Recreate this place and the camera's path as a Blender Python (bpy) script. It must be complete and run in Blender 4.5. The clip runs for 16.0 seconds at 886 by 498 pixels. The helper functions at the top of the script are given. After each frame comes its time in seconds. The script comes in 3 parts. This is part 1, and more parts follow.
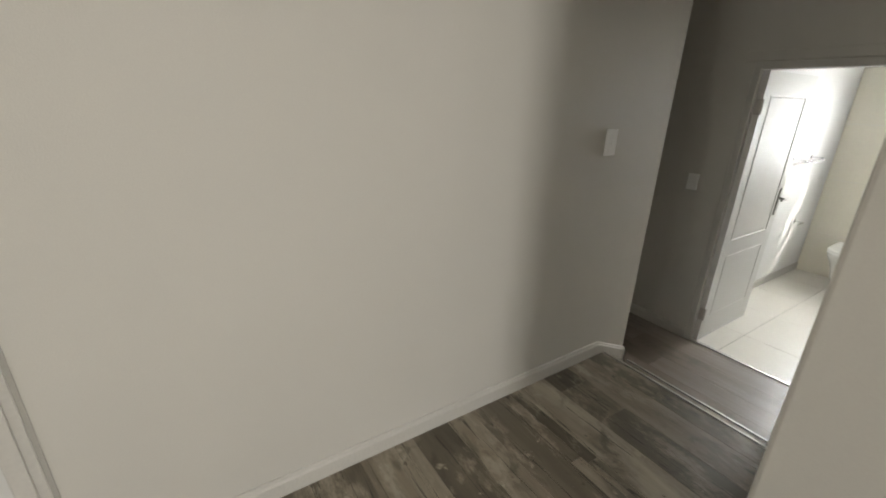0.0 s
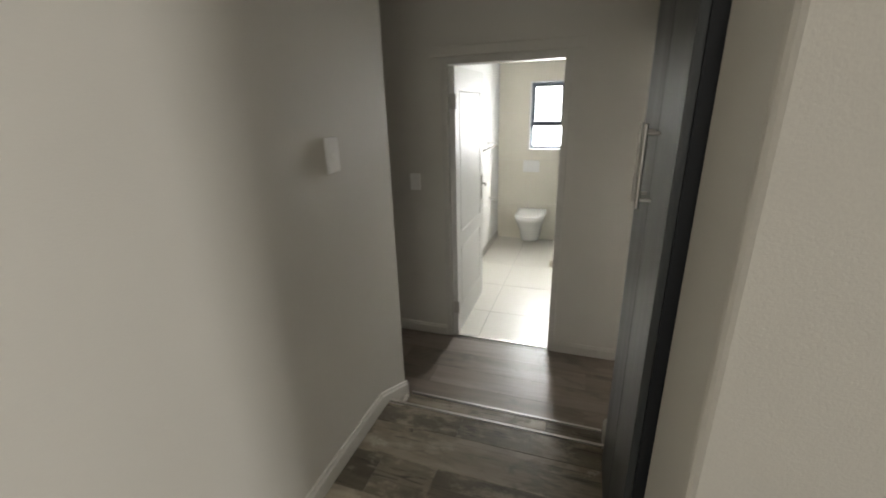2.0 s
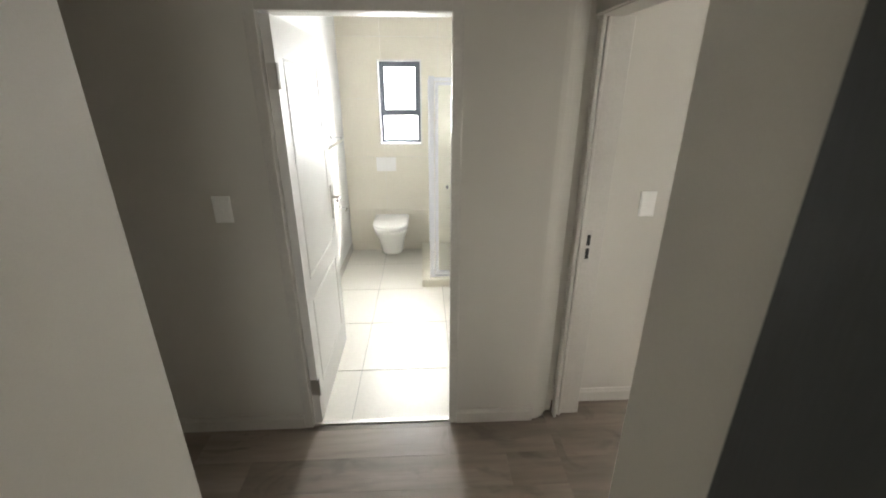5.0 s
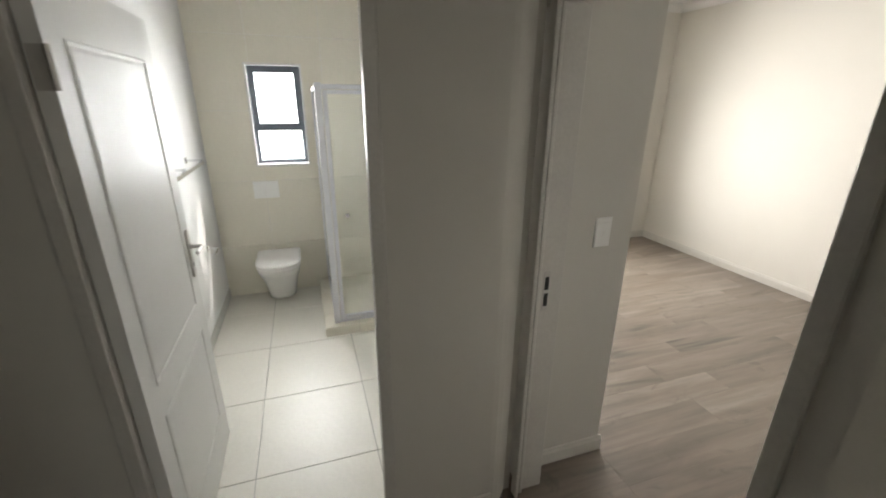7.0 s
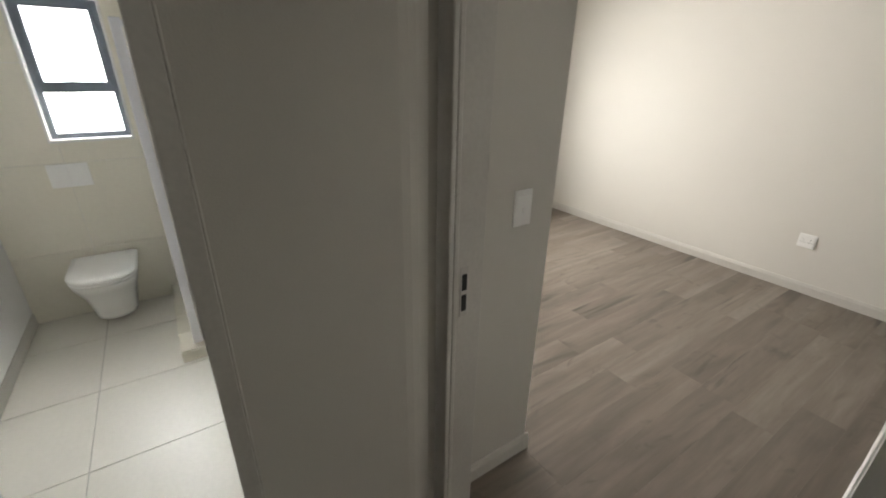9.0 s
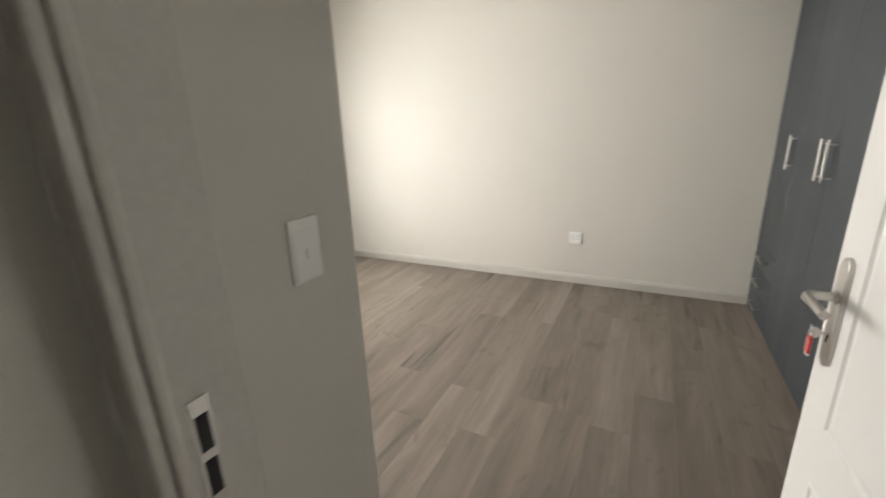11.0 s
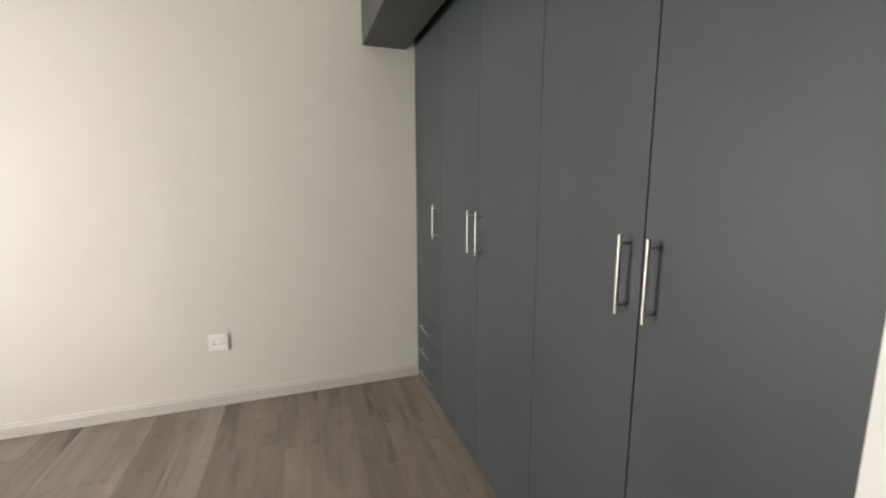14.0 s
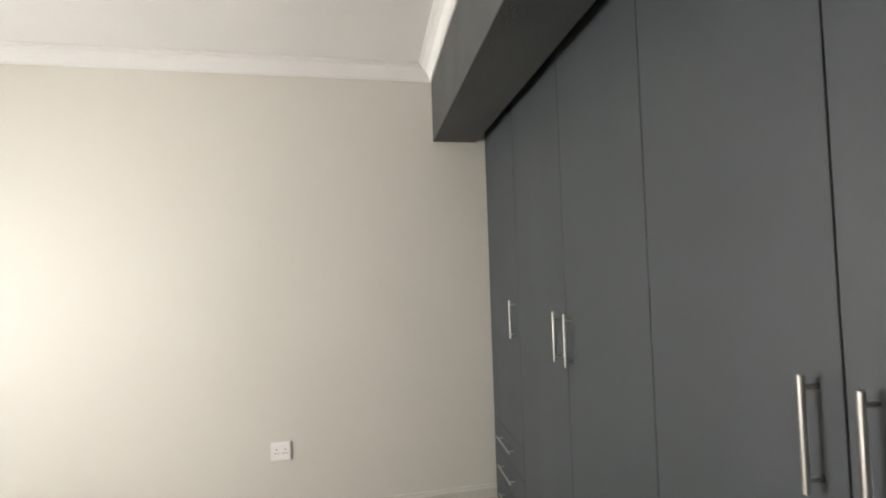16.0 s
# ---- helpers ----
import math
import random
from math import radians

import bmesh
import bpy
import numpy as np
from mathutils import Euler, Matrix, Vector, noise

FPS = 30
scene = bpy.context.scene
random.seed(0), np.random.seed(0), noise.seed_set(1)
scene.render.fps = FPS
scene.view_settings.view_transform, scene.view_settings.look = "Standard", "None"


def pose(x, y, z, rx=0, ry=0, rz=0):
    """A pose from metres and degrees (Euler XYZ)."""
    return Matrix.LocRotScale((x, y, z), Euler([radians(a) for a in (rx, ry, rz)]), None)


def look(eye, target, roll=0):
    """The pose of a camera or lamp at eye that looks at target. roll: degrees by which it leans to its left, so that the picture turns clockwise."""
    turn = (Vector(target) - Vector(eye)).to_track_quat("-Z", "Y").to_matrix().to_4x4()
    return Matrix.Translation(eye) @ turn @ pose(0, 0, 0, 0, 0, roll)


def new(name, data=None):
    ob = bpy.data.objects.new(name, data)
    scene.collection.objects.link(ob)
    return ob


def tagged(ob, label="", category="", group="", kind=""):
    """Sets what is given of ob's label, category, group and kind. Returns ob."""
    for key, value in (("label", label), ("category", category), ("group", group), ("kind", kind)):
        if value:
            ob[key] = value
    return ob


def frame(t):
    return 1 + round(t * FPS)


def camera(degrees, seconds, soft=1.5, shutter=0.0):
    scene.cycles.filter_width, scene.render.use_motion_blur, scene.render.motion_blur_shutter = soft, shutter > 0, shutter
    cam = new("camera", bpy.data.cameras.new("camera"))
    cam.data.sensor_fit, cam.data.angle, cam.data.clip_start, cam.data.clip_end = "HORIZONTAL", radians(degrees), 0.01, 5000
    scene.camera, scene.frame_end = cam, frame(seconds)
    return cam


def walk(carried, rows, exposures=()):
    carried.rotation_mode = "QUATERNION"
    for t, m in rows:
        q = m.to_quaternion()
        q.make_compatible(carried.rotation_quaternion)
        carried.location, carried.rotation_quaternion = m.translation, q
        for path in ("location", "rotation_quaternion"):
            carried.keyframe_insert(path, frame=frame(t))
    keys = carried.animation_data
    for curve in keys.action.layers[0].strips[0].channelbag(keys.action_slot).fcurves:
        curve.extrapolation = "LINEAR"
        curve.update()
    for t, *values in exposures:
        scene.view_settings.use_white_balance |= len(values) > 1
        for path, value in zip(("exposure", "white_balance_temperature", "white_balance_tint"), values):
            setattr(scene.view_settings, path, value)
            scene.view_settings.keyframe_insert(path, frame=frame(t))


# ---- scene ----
cam = camera(93.8, 16.0, soft=1.8, shutter=0.4)
PATH = [
    (0, (0.175, 0.396, 1.821), (1.199, 1.968, 1.129), 1.6),
    (0.5, (0.222, 0.53, 1.8), (1.256, 2.113, 1.148), 1.3),
    (1, (0.397, 0.629, 1.787), (1.681, 2.024, 1.15), 1.8),
    (1.5, (0.509, 0.751, 1.829), (2.077, 1.805, 1.173), 0.6),
    (2, (0.663, 0.821, 1.796), (2.443, 1.449, 1.135), -1.7),
    (2.5, (0.834, 0.871, 1.783), (2.642, 1.384, 1.101), -2.8),
    (3, (0.995, 0.918, 1.785), (2.784, 1.437, 1.059), -1.8),
    (3.5, (1.169, 0.985, 1.771), (2.994, 1.348, 1.039), -0.4),
    (4, (1.351, 1.061, 1.772), (3.209, 1.139, 1.035), -0.5),
    (4.2, (1.413, 1.074, 1.773), (3.271, 1.083, 1.031), -0.5),
    (6.3, (2.062, 1.185, 1.747), (3.937, 0.929, 1.1), 0.9),
    (6.5, (2.119, 1.185, 1.753), (3.978, 0.831, 1.105), 0.8),
    (7, (2.247, 1.178, 1.74), (4.035, 0.583, 1.071), 0.4),
    (7.5, (2.365, 1.115, 1.721), (4.106, 0.428, 1.018), -0.0),
    (8, (2.469, 1.054, 1.703), (4.193, 0.34, 0.985), -0.7),
    (8.2, (2.509, 1.033, 1.693), (4.201, 0.254, 0.965), -0.3),
    (10.3, (2.91, 0.811, 1.457), (4.144, -0.615, 0.791), -2.7),
    (10.5, (2.956, 0.74, 1.42), (4.125, -0.779, 0.85), -3.3),
    (11, (3.032, 0.586, 1.448), (3.898, -1.125, 0.88), -2.2),
    (11.5, (3.097, 0.436, 1.434), (3.56, -1.421, 0.855), -2.2),
    (12, (3.129, 0.28, 1.43), (3.154, -1.619, 0.803), -1.6),
    (12.5, (3.092, 0.106, 1.421), (2.979, -1.805, 0.841), -2.5),
    (13, (3.077, -0.04, 1.432), (2.895, -1.946, 0.853), -0.7),
    (13.5, (3.063, -0.163, 1.439), (2.726, -2.086, 1.004), 0.5),
    (14, (3.052, -0.297, 1.448), (2.407, -2.164, 1.134), -0.1),
    (14.5, (3.045, -0.395, 1.464), (2.246, -2.211, 1.213), -0.7),
    (15, (3.013, -0.476, 1.489), (2.319, -2.346, 1.34), -2.4),
    (15.5, (3.008, -0.515, 1.505), (2.496, -2.448, 1.469), -2.0),
    (16, (3.025, -0.514, 1.534), (2.685, -2.484, 1.603), -1.8),
]

EXPOSURES = [(0.0, 0.3), (0.5, 0.12), (1.5, 0.25), (2.5, 0.42), (3.0, 0.6), (3.5, 0.8), (4.0, 0.95), (6.3, 0.42), (7.0, 0.0), (8.0, -0.35), (10.5, -0.15), (11.5, -0.25), (12.0, -0.55), (13.0, -0.55), (13.5, -0.35), (14.5, 0.1), (15.0, 0.15), (15.5, 0.0), (16.0, -0.1)]
walk(cam, [(t, look(eye, target, roll)) for t, eye, target, roll in PATH], EXPOSURES)

# ---- daylight ----
world = bpy.data.worlds.new("world")
scene.world = world
world.use_nodes = True
wn = world.node_tree
sky = wn.nodes.new("ShaderNodeTexSky")
sky.sky_type, sky.sun_disc = "NISHITA", False
sky.sun_elevation, sky.sun_rotation = radians(47.1), radians(132.3)
wn.links.new(sky.outputs[0], wn.nodes["Background"].inputs[0])
wn.nodes["Background"].inputs[1].default_value = 0.1

sun = new("sun", bpy.data.lights.new("sun", "SUN"))
sun.data.energy, sun.data.angle, sun.data.color = 5.0, radians(0.6), (1.0, 0.95, 0.87)
sun.matrix_world = look((1.1, -1.0, 1.6), (0, 0, 0))


def window_light(name, eye, target, w, h, watts, color=(1, 1, 1), spread=180):
    """Sky light standing in a window's opening."""
    lamp = bpy.data.lights.new(name, "AREA")
    lamp.shape, lamp.size, lamp.size_y, lamp.energy, lamp.color = "RECTANGLE", w, h, watts, color
    lamp.spread = radians(spread)
    ob = new(name, lamp)
    ob.matrix_world = look(eye, target)
    return ob


window_light("bath_sky", (6.75, 1.46, 1.65), (3.5, 1.22, 1.25), 1.3, 1.5, 225, (0.975, 0.985, 0.985), 128)
window_light("bedroom_sky", (6.74, -1.65, 1.275), (4.6, -1.65, 1.275), 1.7, 1.65, 76, (1.0, 0.967, 0.935), 132)
window_light("lounge_sky", (0.45, -3.62, 1.55), (0.45, 0, 1.55), 1.1, 1.9, 68, (1.0, 0.98, 0.93))
window_light("lounge_sky", (-3.32, 0.2, 1.6), (0, 0.2, 1.6), 1.6, 1.3, 16, (1.0, 0.98, 0.93))


# ---- materials ----
def material(name, color, rough=0.5, metal=0.0, vary=0.06, scale=3.0, fine=60.0, bump=0.02, stretch=(1, 1, 1), spec=0.5, rand=0.0):
    """A paint, plastic, stone or metal with broad and fine variation in colour and relief."""
    m = bpy.data.materials.new(name)
    m.use_nodes = True
    t, b = m.node_tree, m.node_tree.nodes["Principled BSDF"]
    n, ln = t.nodes.new, t.links.new
    co, mp = n("ShaderNodeTexCoord"), n("ShaderNodeMapping")
    mp.inputs["Scale"].default_value = stretch
    ln(co.outputs["Object"], mp.inputs[0])
    big, small = n("ShaderNodeTexNoise"), n("ShaderNodeTexNoise")
    big.inputs["Scale"].default_value, small.inputs["Scale"].default_value = scale, fine
    big.inputs["Detail"].default_value = small.inputs["Detail"].default_value = 4
    for k in (big, small):
        ln(mp.outputs[0], k.inputs["Vector"])
    mix = n("ShaderNodeMath")
    mix.operation = "ADD"
    ln(big.outputs[0], mix.inputs[0]), ln(small.outputs[0], mix.inputs[1])
    src = mix
    if rand:
        inf, ad = n("ShaderNodeObjectInfo"), n("ShaderNodeMath")
        ad.operation, ad.inputs[1].default_value = "MULTIPLY_ADD", rand
        ln(inf.outputs["Random"], ad.inputs[0]), ln(mix.outputs[0], ad.inputs[2])
        src = ad
    ramp = n("ShaderNodeMapRange")
    ramp.inputs[1].default_value, ramp.inputs[2].default_value = 0.6, 1.4 + rand
    ramp.inputs[3].default_value, ramp.inputs[4].default_value = 1 - vary, 1 + vary
    ln(src.outputs[0], ramp.inputs[0])
    vm = n("ShaderNodeVectorMath")
    vm.operation = "SCALE"
    vm.inputs[0].default_value = color
    ln(ramp.outputs[0], vm.inputs["Scale"])
    ln(vm.outputs[0], b.inputs["Base Color"])
    rr = n("ShaderNodeMapRange")
    rr.inputs[1].default_value, rr.inputs[2].default_value = 0.3, 0.7
    rr.inputs[3].default_value, rr.inputs[4].default_value = max(0.02, rough - 0.06), min(1, rough + 0.06)
    ln(big.outputs[0], rr.inputs[0]), ln(rr.outputs[0], b.inputs["Roughness"])
    b.inputs["Metallic"].default_value, b.inputs["Specular IOR Level"].default_value = metal, spec
    if bump:
        bp = n("ShaderNodeBump")
        bp.inputs["Strength"].default_value, bp.inputs["Distance"].default_value = 0.5, bump
        ln(small.outputs[0], bp.inputs["Height"]), ln(bp.outputs[0], b.inputs["Normal"])
    return m


def planks(name, dark, mid, pale, rough, spread, streak=26.0, knots=0.5, patch=0.0, middle=0.56):
    """Printed boards: grain along y, a tone of its own for each board, dark veins, worn pale patches."""
    m = bpy.data.materials.new(name)
    m.use_nodes = True
    t, b = m.node_tree, m.node_tree.nodes["Principled BSDF"]
    n, ln = t.nodes.new, t.links.new
    geo, inf = n("ShaderNodeNewGeometry"), n("ShaderNodeObjectInfo")
    isl = n("ShaderNodeMath")
    isl.operation = "ADD"
    ln(inf.outputs["Random"], isl.inputs[0]), ln(geo.outputs["Random Per Island"], isl.inputs[1])
    fr = n("ShaderNodeMath")
    fr.operation = "FRACT"
    ln(isl.outputs[0], fr.inputs[0])
    shift = n("ShaderNodeVectorMath")
    shift.operation = "SCALE"
    shift.inputs[0].default_value = (37.0, 53.0, 11.0)
    ln(fr.outputs[0], shift.inputs["Scale"])
    co = n("ShaderNodeVectorMath")
    ln(geo.outputs["Position"], co.inputs[0]), ln(shift.outputs[0], co.inputs[1])

    def noise_at(sx, sy, detail=5, dist=0.0, rgh=0.6):
        mp, no = n("ShaderNodeMapping"), n("ShaderNodeTexNoise")
        mp.inputs["Scale"].default_value = (sx, sy, 1)
        no.inputs["Scale"].default_value, no.inputs["Detail"].default_value = 1.0, detail
        no.inputs["Distortion"].default_value, no.inputs["Roughness"].default_value = dist, rgh
        ln(co.outputs[0], mp.inputs[0]), ln(mp.outputs[0], no.inputs["Vector"])
        return no.outputs[0]

    def ranged(src, a, c, lo, hi):
        r = n("ShaderNodeMapRange")
        for k, v in zip((1, 2, 3, 4), (a, c, lo, hi)):
            r.inputs[k].default_value = v
        ln(src, r.inputs[0])
        return r.outputs[0]

    grain = noise_at(streak, streak * (0.16 if patch else 0.055), 6, 0.6)
    cloud = noise_at(7, 1.3, 3, 1.0)
    fine = noise_at(streak * 7, streak * 0.4, 3)
    vein = noise_at(streak * 0.45, streak * (0.14 if patch else 0.05), 2, 2.4)
    tone = n("ShaderNodeMath")
    tone.operation = "MULTIPLY_ADD"
    tone.inputs[1].default_value = spread
    ln(fr.outputs[0], tone.inputs[0]), ln(ranged(grain, 0.25, 0.75, 0.0, 1.0 - spread), tone.inputs[2])
    ramp = n("ShaderNodeValToRGB")
    e = ramp.color_ramp.elements
    e[0].position, e[0].color = 0.08, (*dark, 1)
    e[1].position, e[1].color = 0.92, (*pale, 1)
    e.new(middle).color = (*mid, 1)
    ln(tone.outputs[0], ramp.inputs[0])

    def scaled(color, factor):
        v = n("ShaderNodeVectorMath")
        v.operation = "SCALE"
        ln(color, v.inputs[0]), ln(factor, v.inputs["Scale"])
        return v.outputs[0]

    col = scaled(ramp.outputs[0], ranged(cloud, 0.3, 0.7, 0.82, 1.14))
    col = scaled(col, ranged(fine, 0.3, 0.7, 0.93, 1.06))
    col = scaled(col, ranged(vein, 0.60, 0.70, 1.0, 1.0 - 0.45 * knots))
    knot = noise_at(4.5, 2.6, 3, 1.6)
    col = scaled(col, ranged(knot, 0.60, 0.74, 1.0, 1.0 - 0.30 * knots))
    if patch:
        def over(base, mask, color):
            mx = n("ShaderNodeMix")
            mx.data_type = "RGBA"
            ln(mask, mx.inputs[0]), ln(base, mx.inputs[6])
            mx.inputs[7].default_value = (*color, 1)
            return mx.outputs[2]

        rot = noise_at(8, 2.6, 6, 0.2, 0.65)
        col = over(col, ranged(rot, 0.55, 0.62, 0.0, 0.42), dark)
        worn = noise_at(8, 3.4, 6, 0.0, 0.7)
        col = over(col, ranged(worn, 0.51, 0.63, 0.0, patch), pale)
        dab = noise_at(9, 8, 4, 0.3, 0.6)
        col = over(col, ranged(dab, 0.65, 0.70, 0.0, 0.75), pale)
        blot = noise_at(7, 5, 5, 0.6, 0.6)
        col = over(col, ranged(blot, 0.60, 0.68, 0.0, 0.6), dark)
        fleck = noise_at(26, 17, 2)
        col = over(col, ranged(fleck, 0.70, 0.74, 0.0, 0.7), dark)
        crack, ab = noise_at(9, 0.28, 4, 0.3), n("ShaderNodeMath")
        ab.operation, ab.inputs[1].default_value, ab.inputs[2].default_value = "COMPARE", 0.5, 0.004
        ln(crack, ab.inputs[0])
        col = over(col, ranged(ab.outputs[0], 0.0, 1.0, 0.0, 0.8), tuple(k * 0.4 for k in dark))
    ln(col, b.inputs["Base Color"])
    ln(ranged(grain, 0.3, 0.7, rough + 0.07, rough - 0.05), b.inputs["Roughness"])
    bp = n("ShaderNodeBump")
    bp.inputs["Strength"].default_value, bp.inputs["Distance"].default_value = 0.35, 0.004
    ln(fine, bp.inputs["Height"]), ln(bp.outputs[0], b.inputs["Normal"])
    return m


PAINT = material("wall_paint", (0.60, 0.575, 0.522), 0.6, vary=0.035, scale=1.4, fine=220, bump=0.0009)
# same paint as PAINT, lightened so the bedroom's brighter daylight is in the colour
PAINT_DAYLIT = material("wall_paint_daylit", (0.69, 0.662, 0.602), 0.6, vary=0.035, scale=1.4, fine=220, bump=0.0009)
BATH_PAINT = material("bath_paint", (0.78, 0.77, 0.75), 0.65, vary=0.03, scale=1.6, fine=220, bump=0.0008, spec=0.3)
CEILING = material("ceiling_paint", (0.78, 0.77, 0.75), 0.7, vary=0.03, scale=1.2, fine=90, bump=0.004)
SKIRT = material("skirting_paint", (0.58, 0.556, 0.508), 0.55, vary=0.05, scale=5, fine=80, bump=0.003)
FRAME = material("frame_paint", (0.57, 0.548, 0.505), 0.38, vary=0.07, scale=6, fine=70, bump=0.001)
DOOR = material("door_paint", (0.68, 0.668, 0.638), 0.5, vary=0.03, scale=3, fine=240, bump=0.0006, spec=0.3)
CHARCOAL = material("charcoal_board", (0.041, 0.047, 0.0515), 0.5, vary=0.06, scale=2.2, fine=420, bump=0.0004, stretch=(1, 1, 0.12))
# grain and gloss are the board's own; base raised over CHARCOAL against dim light
HALL_BOARD = material("dark_grained_board", (0.050, 0.055, 0.058), 0.36, vary=0.14, scale=7, fine=170, bump=0.0012, stretch=(1, 1, 0.06))
BEAM = material("charcoal_plaster", (0.055, 0.056, 0.054), 0.55, vary=0.08, scale=3, fine=90, bump=0.006)
NAVY = material("dark_board_edge", (0.009, 0.011, 0.016), 0.5, vary=0.1, bump=0)
STEEL = material("brushed_steel", (0.54, 0.52, 0.49), 0.36, 1.0, vary=0.06, scale=30, fine=260, bump=0, stretch=(1, 1, 0.1))
CHROME = material("chrome", (0.75, 0.75, 0.76), 0.12, 1.0, vary=0.02, bump=0)
ALU = material("aluminium_strip", (0.62, 0.60, 0.56), 0.34, 1.0, vary=0.08, scale=20, bump=0.002)
# base paler and bluer than the metal: window glare is mixed into it
DARK_ALU = material("dark_aluminium", (0.15, 0.17, 0.20), 0.4, 0.3, vary=0.08, bump=0.002)
WHITE_ALU = material("white_aluminium", (0.74, 0.74, 0.77), 0.35, vary=0.04, bump=0.002)
PLASTIC = material("white_plastic", (0.88, 0.87, 0.84), 0.32, vary=0.02, bump=0)
CERAMIC = material("white_ceramic", (0.82, 0.81, 0.77), 0.08, vary=0.02, bump=0)
BLACK = material("black_hole", (0.012, 0.011, 0.010), 0.6, vary=0.1, bump=0)
PINK = material("pale_red_plastic", (0.80, 0.42, 0.38), 0.35, vary=0.03, bump=0)
RED = material("red_plastic", (0.55, 0.02, 0.02), 0.3, vary=0.05, bump=0)
TILE = material("cream_floor_tile", (0.78, 0.75, 0.675), 0.38, vary=0.05, scale=2.5, fine=40, bump=0.0015, rand=0.35)
WALL_TILE = material("cream_wall_tile", (0.79, 0.75, 0.64), 0.34, vary=0.045, scale=2.0, fine=40, bump=0.0015, rand=0.35)
GROUT = material("grout", (0.42, 0.40, 0.36), 0.8, vary=0.08, fine=200, bump=0.004)
SCREED = material("screed", (0.16, 0.145, 0.125), 0.85, vary=0.12, bump=0.006)
SUN_BLOCK = material("sun_block_render", (0.45, 0.43, 0.40), 0.8, vary=0.1, scale=1.5, bump=0.01)
GROUND = material("ground_sand", (0.22, 0.20, 0.16), 0.9, vary=0.2, scale=0.6, bump=0.02)
LAMINATE = planks("greige_laminate", (0.150, 0.121, 0.096), (0.215, 0.178, 0.145), (0.300, 0.256, 0.213), 0.36, 0.36, 6, 1.1)
RUSTIC = planks("weathered_wood_tile", (0.085, 0.070, 0.048), (0.225, 0.189, 0.138), (0.46, 0.405, 0.315), 0.38, 0.66, 9, 0.7, 0.6, 0.64)

GLASS = bpy.data.materials.new("clear_glass")
GLASS.use_nodes = True
_g = GLASS.node_tree.nodes["Principled BSDF"]
_g.inputs["Transmission Weight"].default_value, _g.inputs["Roughness"].default_value = 1.0, 0.02
_g.inputs["Base Color"].default_value, _g.inputs["IOR"].default_value = (0.97, 0.99, 0.98, 1), 1.45


# ---- mesh tools ----
def box(bm, x0, x1, y0, y1, z0, z1, bevel=0.0, seg=1):
    vs = [bm.verts.new((x, y, z)) for x in (x0, x1) for y in (y0, y1) for z in (z0, z1)]
    fs = [bm.faces.new([vs[i] for i in q]) for q in ((0, 1, 3, 2), (4, 6, 7, 5), (0, 4, 5, 1), (2, 3, 7, 6), (0, 2, 6, 4), (1, 5, 7, 3))]
    if bevel:
        es = list({e for f in fs for e in f.edges})
        bmesh.ops.bevel(bm, geom=es, offset=bevel, segments=seg, affect="EDGES", profile=0.5)
    return bm


def tube(bm, pts, r, seg=12, caps=True):
    pts = [Vector(p) for p in pts]
    if caps and (pts[0] - pts[-1]).length > 0.004:
        pts[1:1] = [pts[0].lerp(pts[1], min(0.4, 0.0006 / (pts[1] - pts[0]).length))]
        pts[-1:-1] = [pts[-1].lerp(pts[-2], min(0.4, 0.0006 / (pts[-1] - pts[-2]).length))]
    rings = []
    for i, p in enumerate(pts):
        d = (pts[min(i + 1, len(pts) - 1)] - pts[max(i - 1, 0)]).normalized()
        a = d.orthogonal().normalized() if not rings else (rings[-1][1] - d * rings[-1][1].dot(d)).normalized()
        c = d.cross(a)
        rings.append(([bm.verts.new(p + r * (math.cos(k * math.tau / seg) * a + math.sin(k * math.tau / seg) * c)) for k in range(seg)], a))
    for (u, _), (v, _) in zip(rings, rings[1:]):
        for k in range(seg):
            f = bm.faces.new((u[k], u[(k + 1) % seg], v[(k + 1) % seg], v[k]))
            f.smooth = True
    if caps:
        bm.faces.new(rings[0][0][::-1]), bm.faces.new(rings[-1][0])
    return bm


def loft(bm, loops, smooth=True, caps=True):
    """Skin a row of closed loops that have the same count of points."""
    rows = [[bm.verts.new(p) for p in lp] for lp in loops]
    for u, v in zip(rows, rows[1:]):
        for k in range(len(u)):
            f = bm.faces.new((u[k], u[(k + 1) % len(u)], v[(k + 1) % len(u)], v[k]))
            f.smooth = smooth
    if caps:
        bm.faces.new(rows[0][::-1]), bm.faces.new(rows[-1])
    return bm


def mesh_from(name, bm, mat):
    bmesh.ops.recalc_face_normals(bm, faces=bm.faces)
    me = bpy.data.meshes.new(name)
    bm.to_mesh(me)
    bm.free()
    me.materials.append(mat)
    return me


def part(name, bm, mat, parent=None, label=""):
    ob = new(name, mesh_from(name, bm, mat))
    ob.parent = parent
    return tagged(ob, label) if label else ob


def thing(name, label, category, group="", kind=""):
    return tagged(new(name), label, category, group, kind)


def structure(name, bm, mat, label, category):
    return tagged(new(name, mesh_from(name, bm, mat)), label, category, kind="structure")


# ---- plan ----
TOP = 2.825                      # ceilings
UP, TREAD = 0.36, 0.20           # raised floor and the step between
N_FACE, S_FACE = 1.705, 0.622     # passage walls
CORNER = 2.45                    # end of the passage
BATH_X, BATH_IN = 3.50, 3.61     # wall between hall and bathroom
BED_S, BED_N, BED_E, BED_W = -3.195, -0.155, 6.60, 2.255
WIN_X = 6.22                     # bathroom's window wall
BATH_N = 1.96
LEAF_H = 2.04


